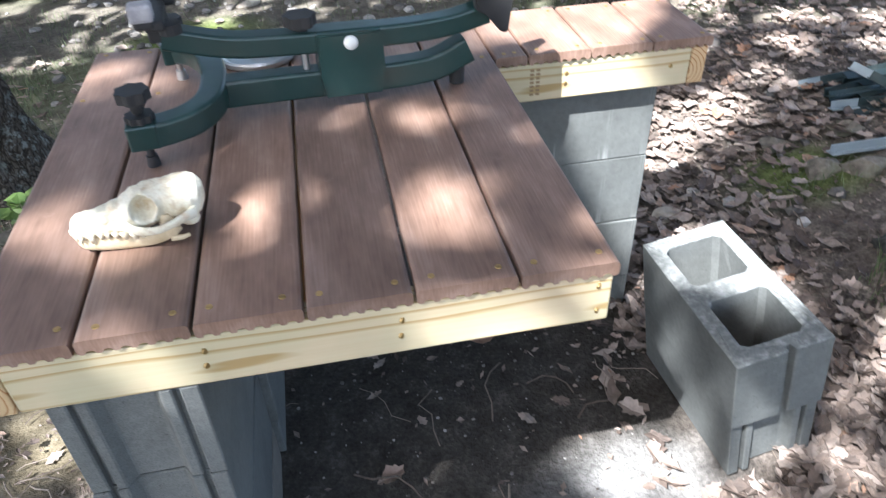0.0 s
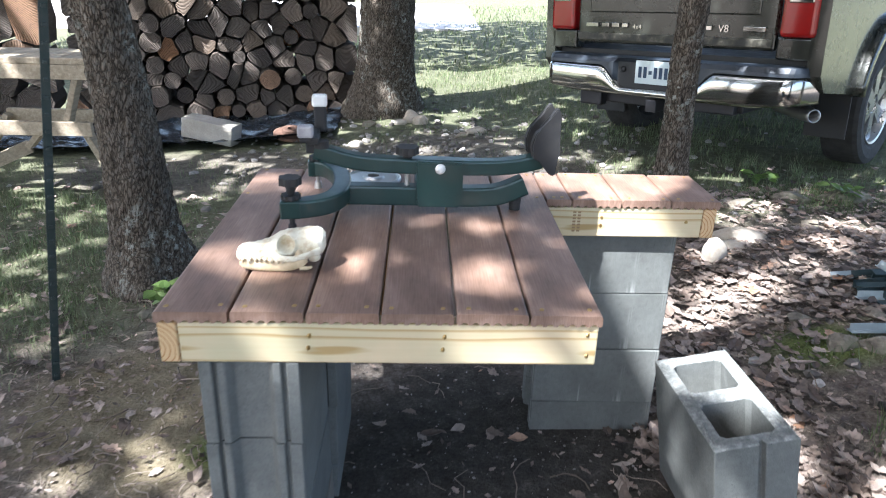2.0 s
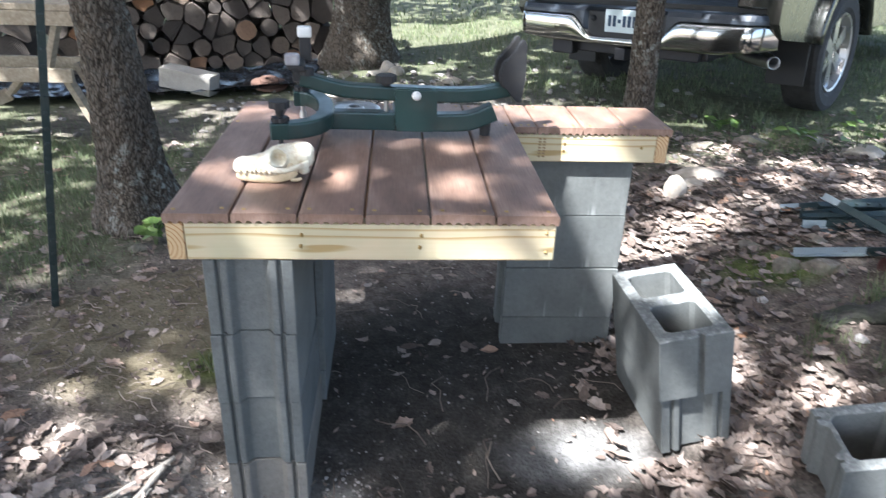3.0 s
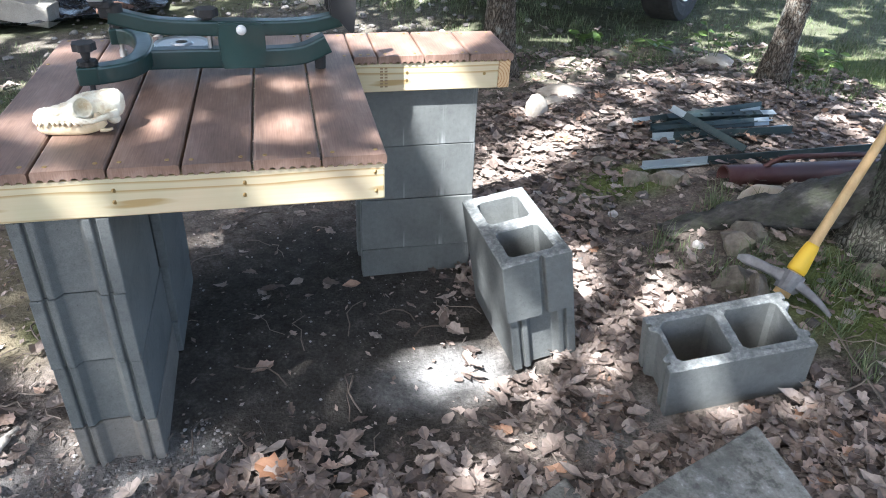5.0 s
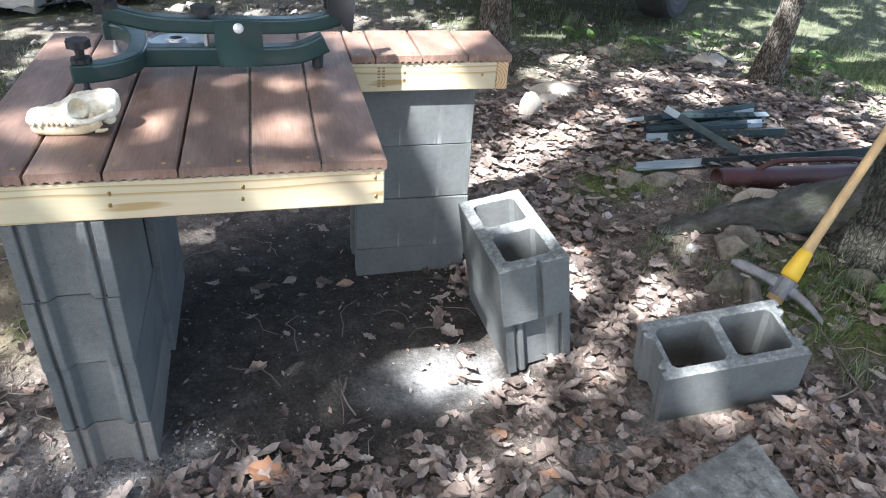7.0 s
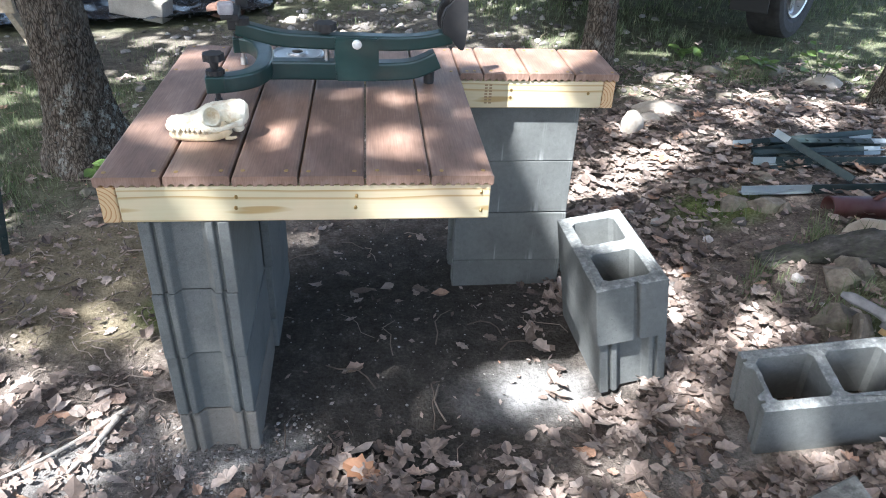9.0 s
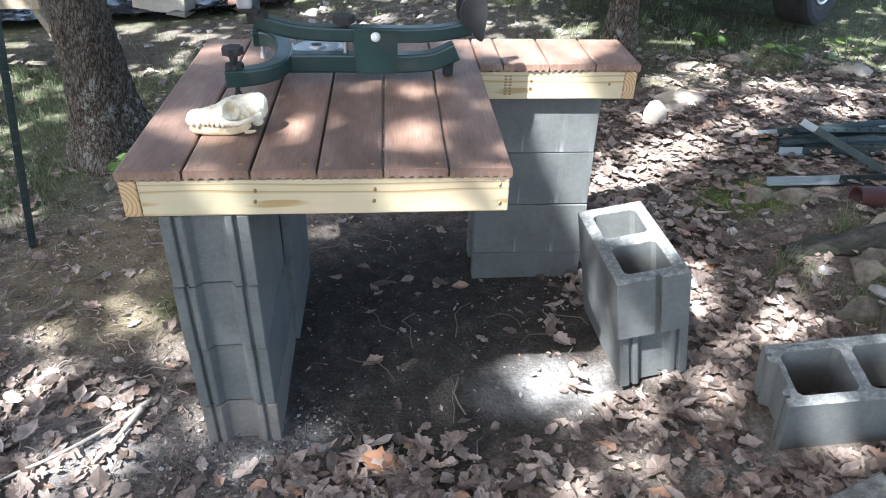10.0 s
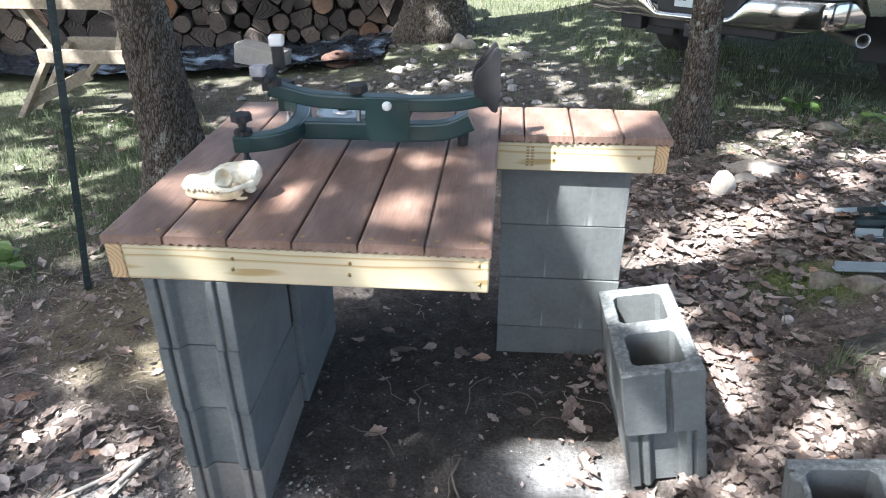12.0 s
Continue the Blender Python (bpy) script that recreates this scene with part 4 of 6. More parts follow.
def side_panel(sx):
    """A bed side with a wheel opening and a flared lip."""
    bm = bmesh.new()
    yc, r = 1.26, 0.545
    outline = [(0.03, 0.72), (0.03, 1.36), (2.05, 1.36), (2.05, 0.58), (yc + r + 0.02, 0.55)]
    arch = [(yc + r * math.cos(radians(a)), 0.43 + r * 1.0 * math.sin(radians(a))) for a in range(14, 167, 8)]
    outline += arch + [(yc - r - 0.03, 0.55), (0.12, 0.62)]
    x0, x1 = sx * 0.90, sx * 0.985
    prism(bm, outline, min(x0, x1), max(x0, x1), 0)
    sp = tpart("bed_side", bm, M_BODY)
    bm = bmesh.new()
    keys = [(sx * 1.0, yc + (r + 0.03) * math.cos(radians(a)), 0.43 + (r + 0.03) * math.sin(radians(a))) for a in range(8, 175, 7)]
    sweep(bm, keys, rounded(0.075, 0.085, 0.02), up=(1, 0, 0))
    part("arch_flare", bm, M_BODY, sp, smooth=True)
    return sp


for s in (-1, 1):
    side_panel(s)
bm = bmesh.new()
box(bm, (-0.895, 0.10, 0.74), (0.895, 2.0, 0.80))
box(bm, (-0.895, 1.98, 0.80), (0.895, 2.04, 1.36))
tpart("bed_floor", bm, M_TRIM)
bm = bmesh.new()
box(bm, (-0.70, 0.028, 0.845), (0.70, 0.09, 1.37), 0.018, seg=3)
box(bm, (-0.60, 0.020, 1.05), (0.60, 0.040, 1.27), 0.009)
gate = tpart("tailgate", bm, M_BODY)
bm = bmesh.new()
box(bm, (-0.69, 0.014, 0.868), (0.69, 0.0275, 0.915), 0.004)
part("trim_strip", bm, M_STRIP, gate, "camouflage-patterned trim strip")
bm = bmesh.new()
rod(bm, (-0.2, 0.02, 1.29), (0.2, 0.02, 1.29), 0.02)
part("handle", bm, M_TRIM, gate)
# badges as plain bright bars
for x0, w in ((-0.62, 0.11), (-0.49, 0.065), (-0.41, 0.065), (-0.33, 0.05), (0.27, 0.05), (0.51, 0.15)):
    bm = bmesh.new()
    box(bm, (x0, 0.008, 0.955), (x0 + w * 0.9, 0.0275, 0.985), 0.004)
    part("badge", bm, M_CHROME, gate)
txt = bpy.data.curves.new("engine_badge", "FONT")
txt.body, txt.size, txt.extrude = "V8", 0.062, 0.004
for word, x in (("V8", 0.35), ("4x4", -0.25)):
    c = txt.copy()
    c.body = word
    c.size = 0.062 if word == "V8" else 0.045
    o = new("badge", c)
    o.parent = gate
    o.matrix_basis = pose(x, 0.022, 0.948, 90, 0, 0)
    c.materials.append(M_CHROME)
for s in (-1, 1):
    bm = bmesh.new()
    a, b = sorted((s * 0.725, s * 0.925))
    box(bm, (a, 0.004, 0.93), (b, 0.17, 1.36), 0.025, seg=3)
    lamp = tpart("tail_lamp", bm, M_LAMP, "red tail lamp lens")
    bm = bmesh.new()
    a, b = sorted((s * 0.76, s * 0.90))
    box(bm, (a, -0.002, 1.12), (b, 0.02, 1.19), 0.008)
    part("reversing_lens", bm, M_CHROME, lamp)
    bm = bmesh.new()
    a, b = sorted((s * 0.712, s * 0.93))
    box(bm, (a, 0.03, 0.80), (b, 0.14, 0.928), 0.012)
    tpart("corner_panel", bm, M_BODY)
# bumper: chrome ends, dark step pad, plate recess
def bumper_face(x):
    a = abs(x)
    return -0.10 + 0.02 * smoothstep(0.5, 0.85, a) + 0.20 * max(0.0, (a - 0.83) / 0.135) ** 2


BX = [-0.965 + 1.93 * i / 80 for i in range(81)]
bm = bmesh.new()
rows = []
for x in BX:
    top = 0.572 + 0.135 * smoothstep(0.24, 0.42, abs(x))
    low = 0.525 + 0.03 * smoothstep(0.6, 1.0, abs(x))
    y = bumper_face(x)
    ring = []
    for t, d in ((0.0, 0.05), (0.0, 0.012), (0.12, 0.0), (0.5, -0.006), (0.88, 0.002), (1.0, 0.014), (1.0, 0.05)):
        ring.append(bm.verts.new((x, y + d, low + (top - low) * t)))
    rows.append(ring)
for a, b in zip(rows, rows[1:]):
    for k in range(6):
        bm.faces.new((a[k], a[k + 1], b[k + 1], b[k]))
tpart("bumper", bm, M_CHROME, "chrome rear bumper with a dipped centre", smooth=True)
bm = bmesh.new()
rows = []
for x in BX:
    top = 0.575 + 0.135 * smoothstep(0.24, 0.42, abs(x))
    y = bumper_face(x) + 0.004
    hi = 0.765
    ring = [bm.verts.new(p) for p in ((x, y + 0.02, top), (x, y + 0.005, top + 0.004), (x, y + 0.008, max(top + 0.02, hi - 0.03)), (x, y + 0.03, hi), (x, 0.06 if abs(x) < 0.95 else 0.14, hi + 0.005), (x, 0.06 if abs(x) < 0.95 else 0.14, hi - 0.05))]
    if abs(x) < 0.30:
        for v in ring[:3]:
            v.co.y += 0.05
    rows.append(ring)
for a, b in zip(rows, rows[1:]):
    for k in range(5):
        bm.faces.new((a[k], a[k + 1], b[k + 1], b[k]))
tpart("step_pad", bm, M_PAD, "blue-black plastic step pad")
bm = bmesh.new()
box(bm, (-0.34, -0.052, 0.55), (0.34, 0.02, 0.74), 0.01)
tpart("plate_recess", bm, M_TRIM)
bm = bmesh.new()
box(bm, (-0.153, -0.068, 0.605), (0.153, -0.058, 0.755), 0.004)
plate = tpart("number_plate", bm, M_PLATE, "pale blue-white number plate with bars")
for i in range(7):
    bm = bmesh.new()
    x = -0.115 + i * 0.038
    h = 0.012 if i == 2 else 0.036
    box(bm, (x - 0.012, -0.0715, 0.68 - h), (x + 0.012, -0.068, 0.68 + h), 0.002)
    part("plate_bar", bm, M_BAR, plate)
for s in (-1, 1):
    bm = bmesh.new()
    bmesh.ops.create_uvsphere(bm, u_segments=12, v_segments=8, radius=0.02, matrix=pose(s * 0.25, -0.06, 0.69))
    tpart("plate_light", bm, M_TRIM)
# running gear
TYRE_PROFILE = [(0.265, -0.10), (0.30, -0.125), (0.36, -0.132), (0.395, -0.118), (0.405, -0.09), (0.405, 0.09), (0.395, 0.118), (0.36, 0.132), (0.30, 0.125), (0.265, 0.10)]


def lathe_x(bm, prof, seg, x0=0.0, closed=True):
    rings = [[bm.verts.new((x0 + x, r * math.cos(2 * math.pi * i / seg), r * math.sin(2 * math.pi * i / seg))) for i in range(seg)] for r, x in prof]
    pairs = list(zip(rings, rings[1:])) + ([(rings[-1], rings[0])] if closed else [])
    for a, b in pairs:
        for i in range(seg):
            bm.faces.new((a[i], a[(i + 1) % seg], b[(i + 1) % seg], b[i]))


def wheel(x, y, s):
    bm = bmesh.new()
    lathe_x(bm, TYRE_PROFILE, 56)
    w = tpart("wheel", bm, M_TYRE, "black tyre on a silver alloy rim")
    w.matrix_basis = pose(x, y, 0.425) @ Matrix.Diagonal((1.0, 1.05, 1.05, 1))
    bm = bmesh.new()
    lathe_x(bm, [(0.272, s * 0.085), (0.265, s * 0.118), (0.25, s * 0.112), (0.235, s * 0.06), (0.235, -0.10), (0.262, -0.10)], 48)
    lathe_x(bm, [(0.001, s * 0.075), (0.07, s * 0.075), (0.078, s * 0.06), (0.078, 0.0), (0.001, 0.0)], 32, closed=False)
    for i in range(6):
        r = pose(0, 0, 0, 60 * i, 0, 0)
        prism_v = prism(bm, [(-0.036, 0.06), (0.036, 0.06), (0.05, 0.243), (-0.05, 0.243)], s * 0.045, s * 0.082, 0)
        bmesh.ops.transform(bm, matrix=r, verts=prism_v)
    part("rim", bm, M_ALLOY, w, "silver six-spoke alloy rim")
    bm = bmesh.new()
    rod(bm, (0, 0, 0), (s * 0.02, 0, 0), 0.2)
    part("brake", bm, M_DARKSTEEL, w)


for s in (-1, 1):
    wheel(s * 0.875, 1.26, s)
    wheel(s * 0.855, 4.75, s)
    bm = bmesh.new()
    a, b = sorted((s * 0.70, s * 0.965))
    box(bm, (a, 0.72, 0.25), (b, 0.735, 0.62), 0.004)
    tpart("mud_flap", bm, M_TRIM, "black rubber mud flap")
    bm = bmesh.new()
    box(bm, (s * 0.5 - 0.04, 0.1, 0.45), (s * 0.5 + 0.04, 4.9, 0.60), 0.01)
    tpart("frame_rail", bm, M_DARKSTEEL)
bm = bmesh.new()
rod(bm, (-0.75, 1.26, 0.41), (0.75, 1.26, 0.41), 0.045)
bmesh.ops.create_uvsphere(bm, u_segments=16, v_segments=10, radius=0.15, matrix=pose(0, 1.26, 0.41))
tpart("rear_axle", bm, M_DARKSTEEL, smooth=True)
bm = bmesh.new()
lathe_x(bm, TYRE_PROFILE, 40)
sp = tpart("spare_wheel", bm, M_TYRE, "dark spare tyre slung under the bed")
sp.matrix_basis = pose(0.0, 0.55, 0.56, 0, 90, 0) @ Matrix.Diagonal((0.8, 0.85, 0.85, 1))
bm = bmesh.new()
box(bm, (-0.04, -0.10, 0.43), (0.04, 0.3, 0.51), 0.006)
box(bm, (-0.5, 0.05, 0.44), (0.5, 0.13, 0.52), 0.01)
box(bm, (-0.62, -0.02, 0.42), (-0.44, 0.06, 0.54), 0.012)
tpart("tow_hitch", bm, M_DARKSTEEL, "dark square tow hitch receiver")
bm = bmesh.new()
out = curve_points([(0.40, 0.95, 0.47), (0.50, 0.68, 0.45), (0.74, 0.46, 0.44), (0.89, 0.32, 0.45)], 5)
sec = [(0.042 * math.cos(2 * math.pi * i / 18), 0.042 * math.sin(2 * math.pi * i / 18)) for i in range(18)]
rg = sweep(bm, out, sec)
bm.faces.remove(next(f for f in rg[-1][0].link_faces if len(f.verts) == 18))
inner = [bm.verts.new(v.co + (Vector(out[-1]) - v.co) * 0.15) for v in rg[-1]]
deep = [bm.verts.new(v.co + Vector((-0.1, 0.14, 0.01))) for v in inner]
for a, b in ((rg[-1], inner), (inner, deep)):
    for i in range(18):
        bm.faces.new((a[i], a[(i + 1) % 18], b[(i + 1) % 18], b[i]))
tpart("exhaust_pipe", bm, M_STEEL, "steel exhaust tail pipe", smooth=True)
# cab and bonnet
bm = bmesh.new()
prism(bm, [(2.08, 0.50), (2.08, 1.40), (2.35, 1.93), (3.65, 1.95), (4.35, 1.42), (5.55, 1.28), (5.72, 0.95), (5.70, 0.50), (5.25, 0.48), (5.17, 0.75), (4.95, 0.89), (4.55, 0.89), (4.33, 0.75), (4.25, 0.48)], -0.93, 0.93, 0)
bmesh.ops.bevel(bm, geom=[e for e in bm.edges if e.calc_length() > 0.5], offset=0.05, segments=2, affect="EDGES")
cab = tpart("cab", bm, M_BODY)
for s in (-1, 1):
    for y0, y1 in ((2.45, 3.0), (3.08, 3.85)):
        bm = bmesh.new()
        prism(bm, [(y0, 1.42), (y0 + 0.04, 1.82), (min(y1, 3.66), 1.82), (y1 + 0.05, 1.42)], s * 0.931 - 0.004, s * 0.931 + 0.004, 0)
        part("side_window", bm, M_GLASS, cab)
bm = bmesh.new()
prism(bm, [(2.12, 1.46), (2.33, 1.86), (2.325, 1.865), (2.11, 1.465)], -0.75, 0.75, 0)
part("rear_window", bm, M_GLASS, cab)
bm = bmesh.new()
prism(bm, [(3.72, 1.90), (4.32, 1.455), (4.33, 1.465), (3.73, 1.91)], -0.78, 0.78, 0)
part("windscreen", bm, M_GLASS, cab)


# ---- wood pile, tarp, table, post ----
def log_ends():
    m, nt, b = shader("split_log_end")
    tc = nt.nodes.new("ShaderNodeTexCoord")
    w = nt.nodes.new("ShaderNodeTexWave")
    w.wave_type, w.rings_direction = "RINGS", "Y"
    w.inputs["Scale"].default_value, w.inputs["Distortion"].default_value = 26.0, 3.0
    w.inputs["Detail"].default_value = 3.0
    nt.links.new(tc.outputs["Object"], w.inputs[0])
    r = nt.nodes.new("ShaderNodeObjectInfo").outputs["Random"]
    base = ramp(nt, r, [(0.0, (0.075, 0.062, 0.052)), (0.4, (0.135, 0.11, 0.09)), (0.72, (0.19, 0.155, 0.125)), (0.9, (0.27, 0.205, 0.15)), (1.0, (0.38, 0.18, 0.075))])
    tone = ramp(nt, w.outputs["Fac"], [(0.0, (0.75, 0.74, 0.73)), (1.0, (1.12, 1.1, 1.08))])
    n = noisy(nt, coords(nt), 40, 5, 0.7)
    c = blend(nt, blend(nt, base, tone, 1.0, "MULTIPLY"), (0.045, 0.036, 0.03), calc(nt, "MULTIPLY", ramp(nt, n, [(0.5, (0, 0, 0)), (0.72, (1, 1, 1))]), 0.55))
    nt.links.new(c, b.inputs["Base Color"])
    b.inputs["Roughness"].default_value = 0.9
    relief(nt, b, calc(nt, "ADD", w.outputs["Fac"], n), 0.9, 0.012)
    return m


M_LOG_END = log_ends()
M_LOG_SIDE = surface("split_log_side", [(0.3, (0.05, 0.04, 0.032)), (0.55, (0.12, 0.095, 0.075)), (0.75, (0.22, 0.18, 0.145))], 18, (1, 0.2, 1), (0.85, 0.95), 0.7, 0.008, 80, vary=0.35)


def cell(points, i, lo, hi):
    """The part of a rectangle that lies nearer to point i than to its neighbours."""
    px, pz = points[i]
    poly = [(lo[0], lo[1]), (hi[0], lo[1]), (hi[0], hi[1]), (lo[0], hi[1])]
    for j, (qx, qz) in enumerate(points):
        if j == i or abs(qx - px) > 0.5 or abs(qz - pz) > 0.5:
            continue
        nx, nz = qx - px, qz - pz
        c = (qx * qx + qz * qz - px * px - pz * pz) / 2
        out = []
        for k in range(len(poly)):
            a, b = poly[k], poly[(k + 1) % len(poly)]
            da, db = a[0] * nx + a[1] * nz - c, b[0] * nx + b[1] * nz - c
            if da <= 0:
                out.append(a)
            if da * db < 0:
                t = da / (da - db)
                out.append((a[0] + (b[0] - a[0]) * t, a[1] + (b[1] - a[1]) * t))
        poly = out
    return poly


def wood_pile(length, height, m, seed, pitch, label):
    pile = thing("firewood_stack", label, "firewood stack", m, "firewood")
    g = random.Random(seed)
    pts = []
    rows = int(height / (pitch * 0.86))
    for r in range(rows):
        for c in range(int(length / pitch)):
            pts.append(((c + 0.5 * (r % 2) + g.uniform(-.42, .42) + 0.3) * pitch, (r + 0.5 + g.uniform(-.4, .4)) * pitch * 0.86))
    for i, (px, pz) in enumerate(pts):
        poly = cell(pts, i, (0, 0), (length + 0.1, height + g.uniform(-0.05, 0.1)))
        if len(poly) < 3:
            continue
        cx, cz = sum(p[0] for p in poly) / len(poly), sum(p[1] for p in poly) / len(poly)
        kind = g.random()
        if kind < 0.13:
            r = min(math.hypot(a[0] - cx, a[1] - cz) for a in poly) * 0.9
            out = [(r * math.cos(2 * math.pi * k / 12) * g.uniform(.94, 1.05), r * math.sin(2 * math.pi * k / 12) * g.uniform(.94, 1.05)) for k in range(12)]
            ox, oz = cx, cz
        else:
            k0 = g.randrange(len(poly))
            ox, oz = poly[k0]
            out = []
            for k in range(len(poly)):
                a, b = poly[k], poly[(k + 1) % len(poly)]
                for t in (0.12, 0.5, 0.88):
                    x, z = a[0] + (b[0] - a[0]) * t, a[1] + (b[1] - a[1]) * t
                    q = 0.93 + g.uniform(-.10, .05)
                    out.append((cx + (x - cx) * q - ox, cz + (z - cz) * q - oz))
        bm = bmesh.new()
        y0 = g.uniform(-0.06, 0.05)
        try:
            prism(bm, out, y0, y0 + g.uniform(0.36, 0.44))
        except ValueError:
            bm.free()
            continue
        bm.faces.ensure_lookup_table()
        for f in bm.faces[2:]:
            f.material_index = 1
        lg = part("split_log", bm, [M_LOG_END, M_LOG_SIDE], pile)
        lg.matrix_basis = pose(ox, 0, oz, 0, 0, g.uniform(-3, 3))


wood_pile(2.55, 1.75, pose(-2.72, 5.55, -0.14, 0, 0, 13), 3, 0.195, "weathered split firewood stacked high beside the thick oak")
wood_pile(2.5, 1.7, pose(-2.78, 5.98, -0.14, 0, 0, 13), 17, 0.26, "back row of weathered split firewood")
wood_pile(1.9, 1.15, pose(-4.75, 4.98, -0.16, 0, 0, 13), 9, 0.2, "lower sunlit row of grey split firewood")

M_TARP = surface("black_plastic_sheet", [(0.3, (0.014, 0.018, 0.024)), (0.7, (0.03, 0.042, 0.058))], 5, rough=(0.16, 0.3), bump=0.4, dist=0.01, fine=30)
bm = bmesh.new()
nx, ny = 110, 44
grid = []
for j in range(ny + 1):
    for i in range(nx + 1):
        u, v = i / nx, j / ny
        x = -4.1 + u * 3.85
        front = 4.28 + 0.45 * smoothstep(0.3, 0.9, u) + 0.07 * noise.noise((u * 9, 0.3, 2.0))
        y = front + v * (5.75 + 0.7 * u - front)
        z = gz(x, y) + 0.02 + 0.05 * abs(noise.noise((x * 3.5 + y * 2, y * 5, 6.0))) + 0.03 * noise.noise((x * 9, y * 9, 1.0)) * (v > 0.02) + 0.05 * math.exp(-v * 9)
        grid.append(bm.verts.new((x, y, max(z, gz(x, y) + 0.006))))
for j in range(ny):
    for i in range(nx):
        a = j * (nx + 1) + i
        bm.faces.new((grid[a], grid[a + 1], grid[a + nx + 2], grid[a + nx + 1]))
tarp = part("plastic_sheet", bm, M_TARP, smooth=True)
tagged(tarp, "crumpled black plastic sheet spread beneath the firewood", "plastic sheet")

M_PALE = concrete("pale_wall_block", 0.42, True)
bm = bmesh.new()
box(bm, (-0.23, -0.10, 0), (0.23, 0.10, 0.17), 0.008)
bmesh.ops.subdivide_edges(bm, edges=bm.edges[:], cuts=5, use_grid_fill=True)
for v in bm.verts:
    v.co += Vector((noise.noise(v.co * 22), noise.noise(v.co * 22 + Vector((5, 0, 0))), noise.noise(v.co * 22 + Vector((0, 5, 0))))) * 0.006
slab_block = part("wall_block", bm, M_PALE)
slab_block.matrix_basis = pose(-1.30, 4.86, -0.075, 0, 8, -12)
tagged(slab_block, "pale rough-faced wall block lying on black plastic sheet", "wall block")

M_RUST = surface("rusty_iron", [(0.3, (0.075, 0.042, 0.03)), (0.55, (0.15, 0.085, 0.06)), (0.75, (0.23, 0.15, 0.11))], 25, rough=(0.7, 0.9), bump=0.4, metal=0.3)
rotor = thing("brake_disc", "rusty brown brake disc lying on black plastic sheet", "brake disc", pose(-0.62, 4.93, -0.045, 8, 4, 0))
for name, prof in (("disc", [(0.05, 0.0), (0.155, 0.0), (0.158, 0.004), (0.158, 0.024), (0.155, 0.028), (0.088, 0.028), (0.05, 0.028)]), ("hat", [(0.034, 0.024), (0.086, 0.024), (0.084, 0.062), (0.078, 0.068), (0.036, 0.068), (0.034, 0.064)])):
    bm = bmesh.new()
    rg = [[bm.verts.new((r * math.cos(2 * math.pi * i / 40), r * math.sin(2 * math.pi * i / 40), z)) for i in range(40)] for r, z in prof]
    for a, b in zip(rg, rg[1:] + rg[:1]):
        for i in range(40):
            bm.faces.new((a[i], a[(i + 1) % 40], b[(i + 1) % 40], b[i]))
    part(name, bm, M_RUST, rotor)

M_OLDWOOD = surface("weathered_timber", [(0.3, (0.22, 0.17, 0.115)), (0.55, (0.40, 0.33, 0.235)), (0.75, (0.55, 0.48, 0.37))], 6, (8, 0.6, 8), (0.7, 0.9), 0.4, 0.003, 40, vary=0.2)


def plank(bm, a, b, w, h):
    a, b = Vector(a), Vector(b)
    d = b - a
    q = d.to_track_quat("Y", "Z").to_matrix().to_4x4()
    return box(bm, (-w / 2, -d.length / 2, -h / 2), (w / 2, d.length / 2, h / 2), 0.004, Matrix.Translation((a + b) / 2) @ q)


table = thing("timber_table", "small weathered timber table with splayed legs near the firewood", "table")
for name, a, b, w, h in (
        ("tabletop_board", (-2.50, 3.30, 0.80), (-1.42, 3.30, 0.80), 0.14, 0.038), ("tabletop_board", (-2.50, 3.447, 0.80), (-1.42, 3.447, 0.80), 0.14, 0.038), ("tabletop_board", (-2.50, 3.594, 0.80), (-1.42, 3.594, 0.80), 0.14, 0.038),
        ("apron", (-2.49, 3.245, 0.735), (-1.43, 3.245, 0.735), 0.038, 0.088), ("apron", (-2.49, 3.65, 0.735), (-1.43, 3.65, 0.735), 0.038, 0.088),
        ("upright", (-2.33, 3.30, 0.69), (-2.14, 3.30, 0.36), 0.085, 0.038), ("upright", (-1.62, 3.30, 0.69), (-1.74, 3.30, 0.36), 0.085, 0.038),
        ("rail", (-2.27, 3.24, 0.385), (-1.55, 3.24, 0.385), 0.038, 0.088), ("rail", (-2.27, 3.62, 0.385), (-1.55, 3.62, 0.385), 0.038, 0.088),
        ("leg", (-2.24, 3.34, 0.40), (-2.60, 3.34, -0.10), 0.085, 0.038), ("leg", (-1.66, 3.34, 0.40), (-1.44, 3.34, -0.10), 0.085, 0.038),
        ("leg", (-2.24, 3.58, 0.40), (-2.60, 3.58, -0.10), 0.085, 0.038), ("leg", (-1.66, 3.58, 0.40), (-1.44, 3.58, -0.10), 0.085, 0.038),
        ("brace", (-2.56, 3.38, 0.0), (-2.10, 3.50, 0.20), 0.038, 0.085), ("brace", (-2.10, 3.5, 0.20), (-1.95, 3.5, 0.36), 0.085, 0.038)):
    bm = bmesh.new()
    plank(bm, a, b, w, h)
    part(name, bm, M_OLDWOOD, table)

M_POST = paint("post_green_paint", (0.035, 0.056, 0.055), 0.45, 0.4, 0.0, 0.55)
M_TIP = paint("post_pale_tip", (0.34, 0.39, 0.40), 0.45, 0.35, 0.0, 0.5)


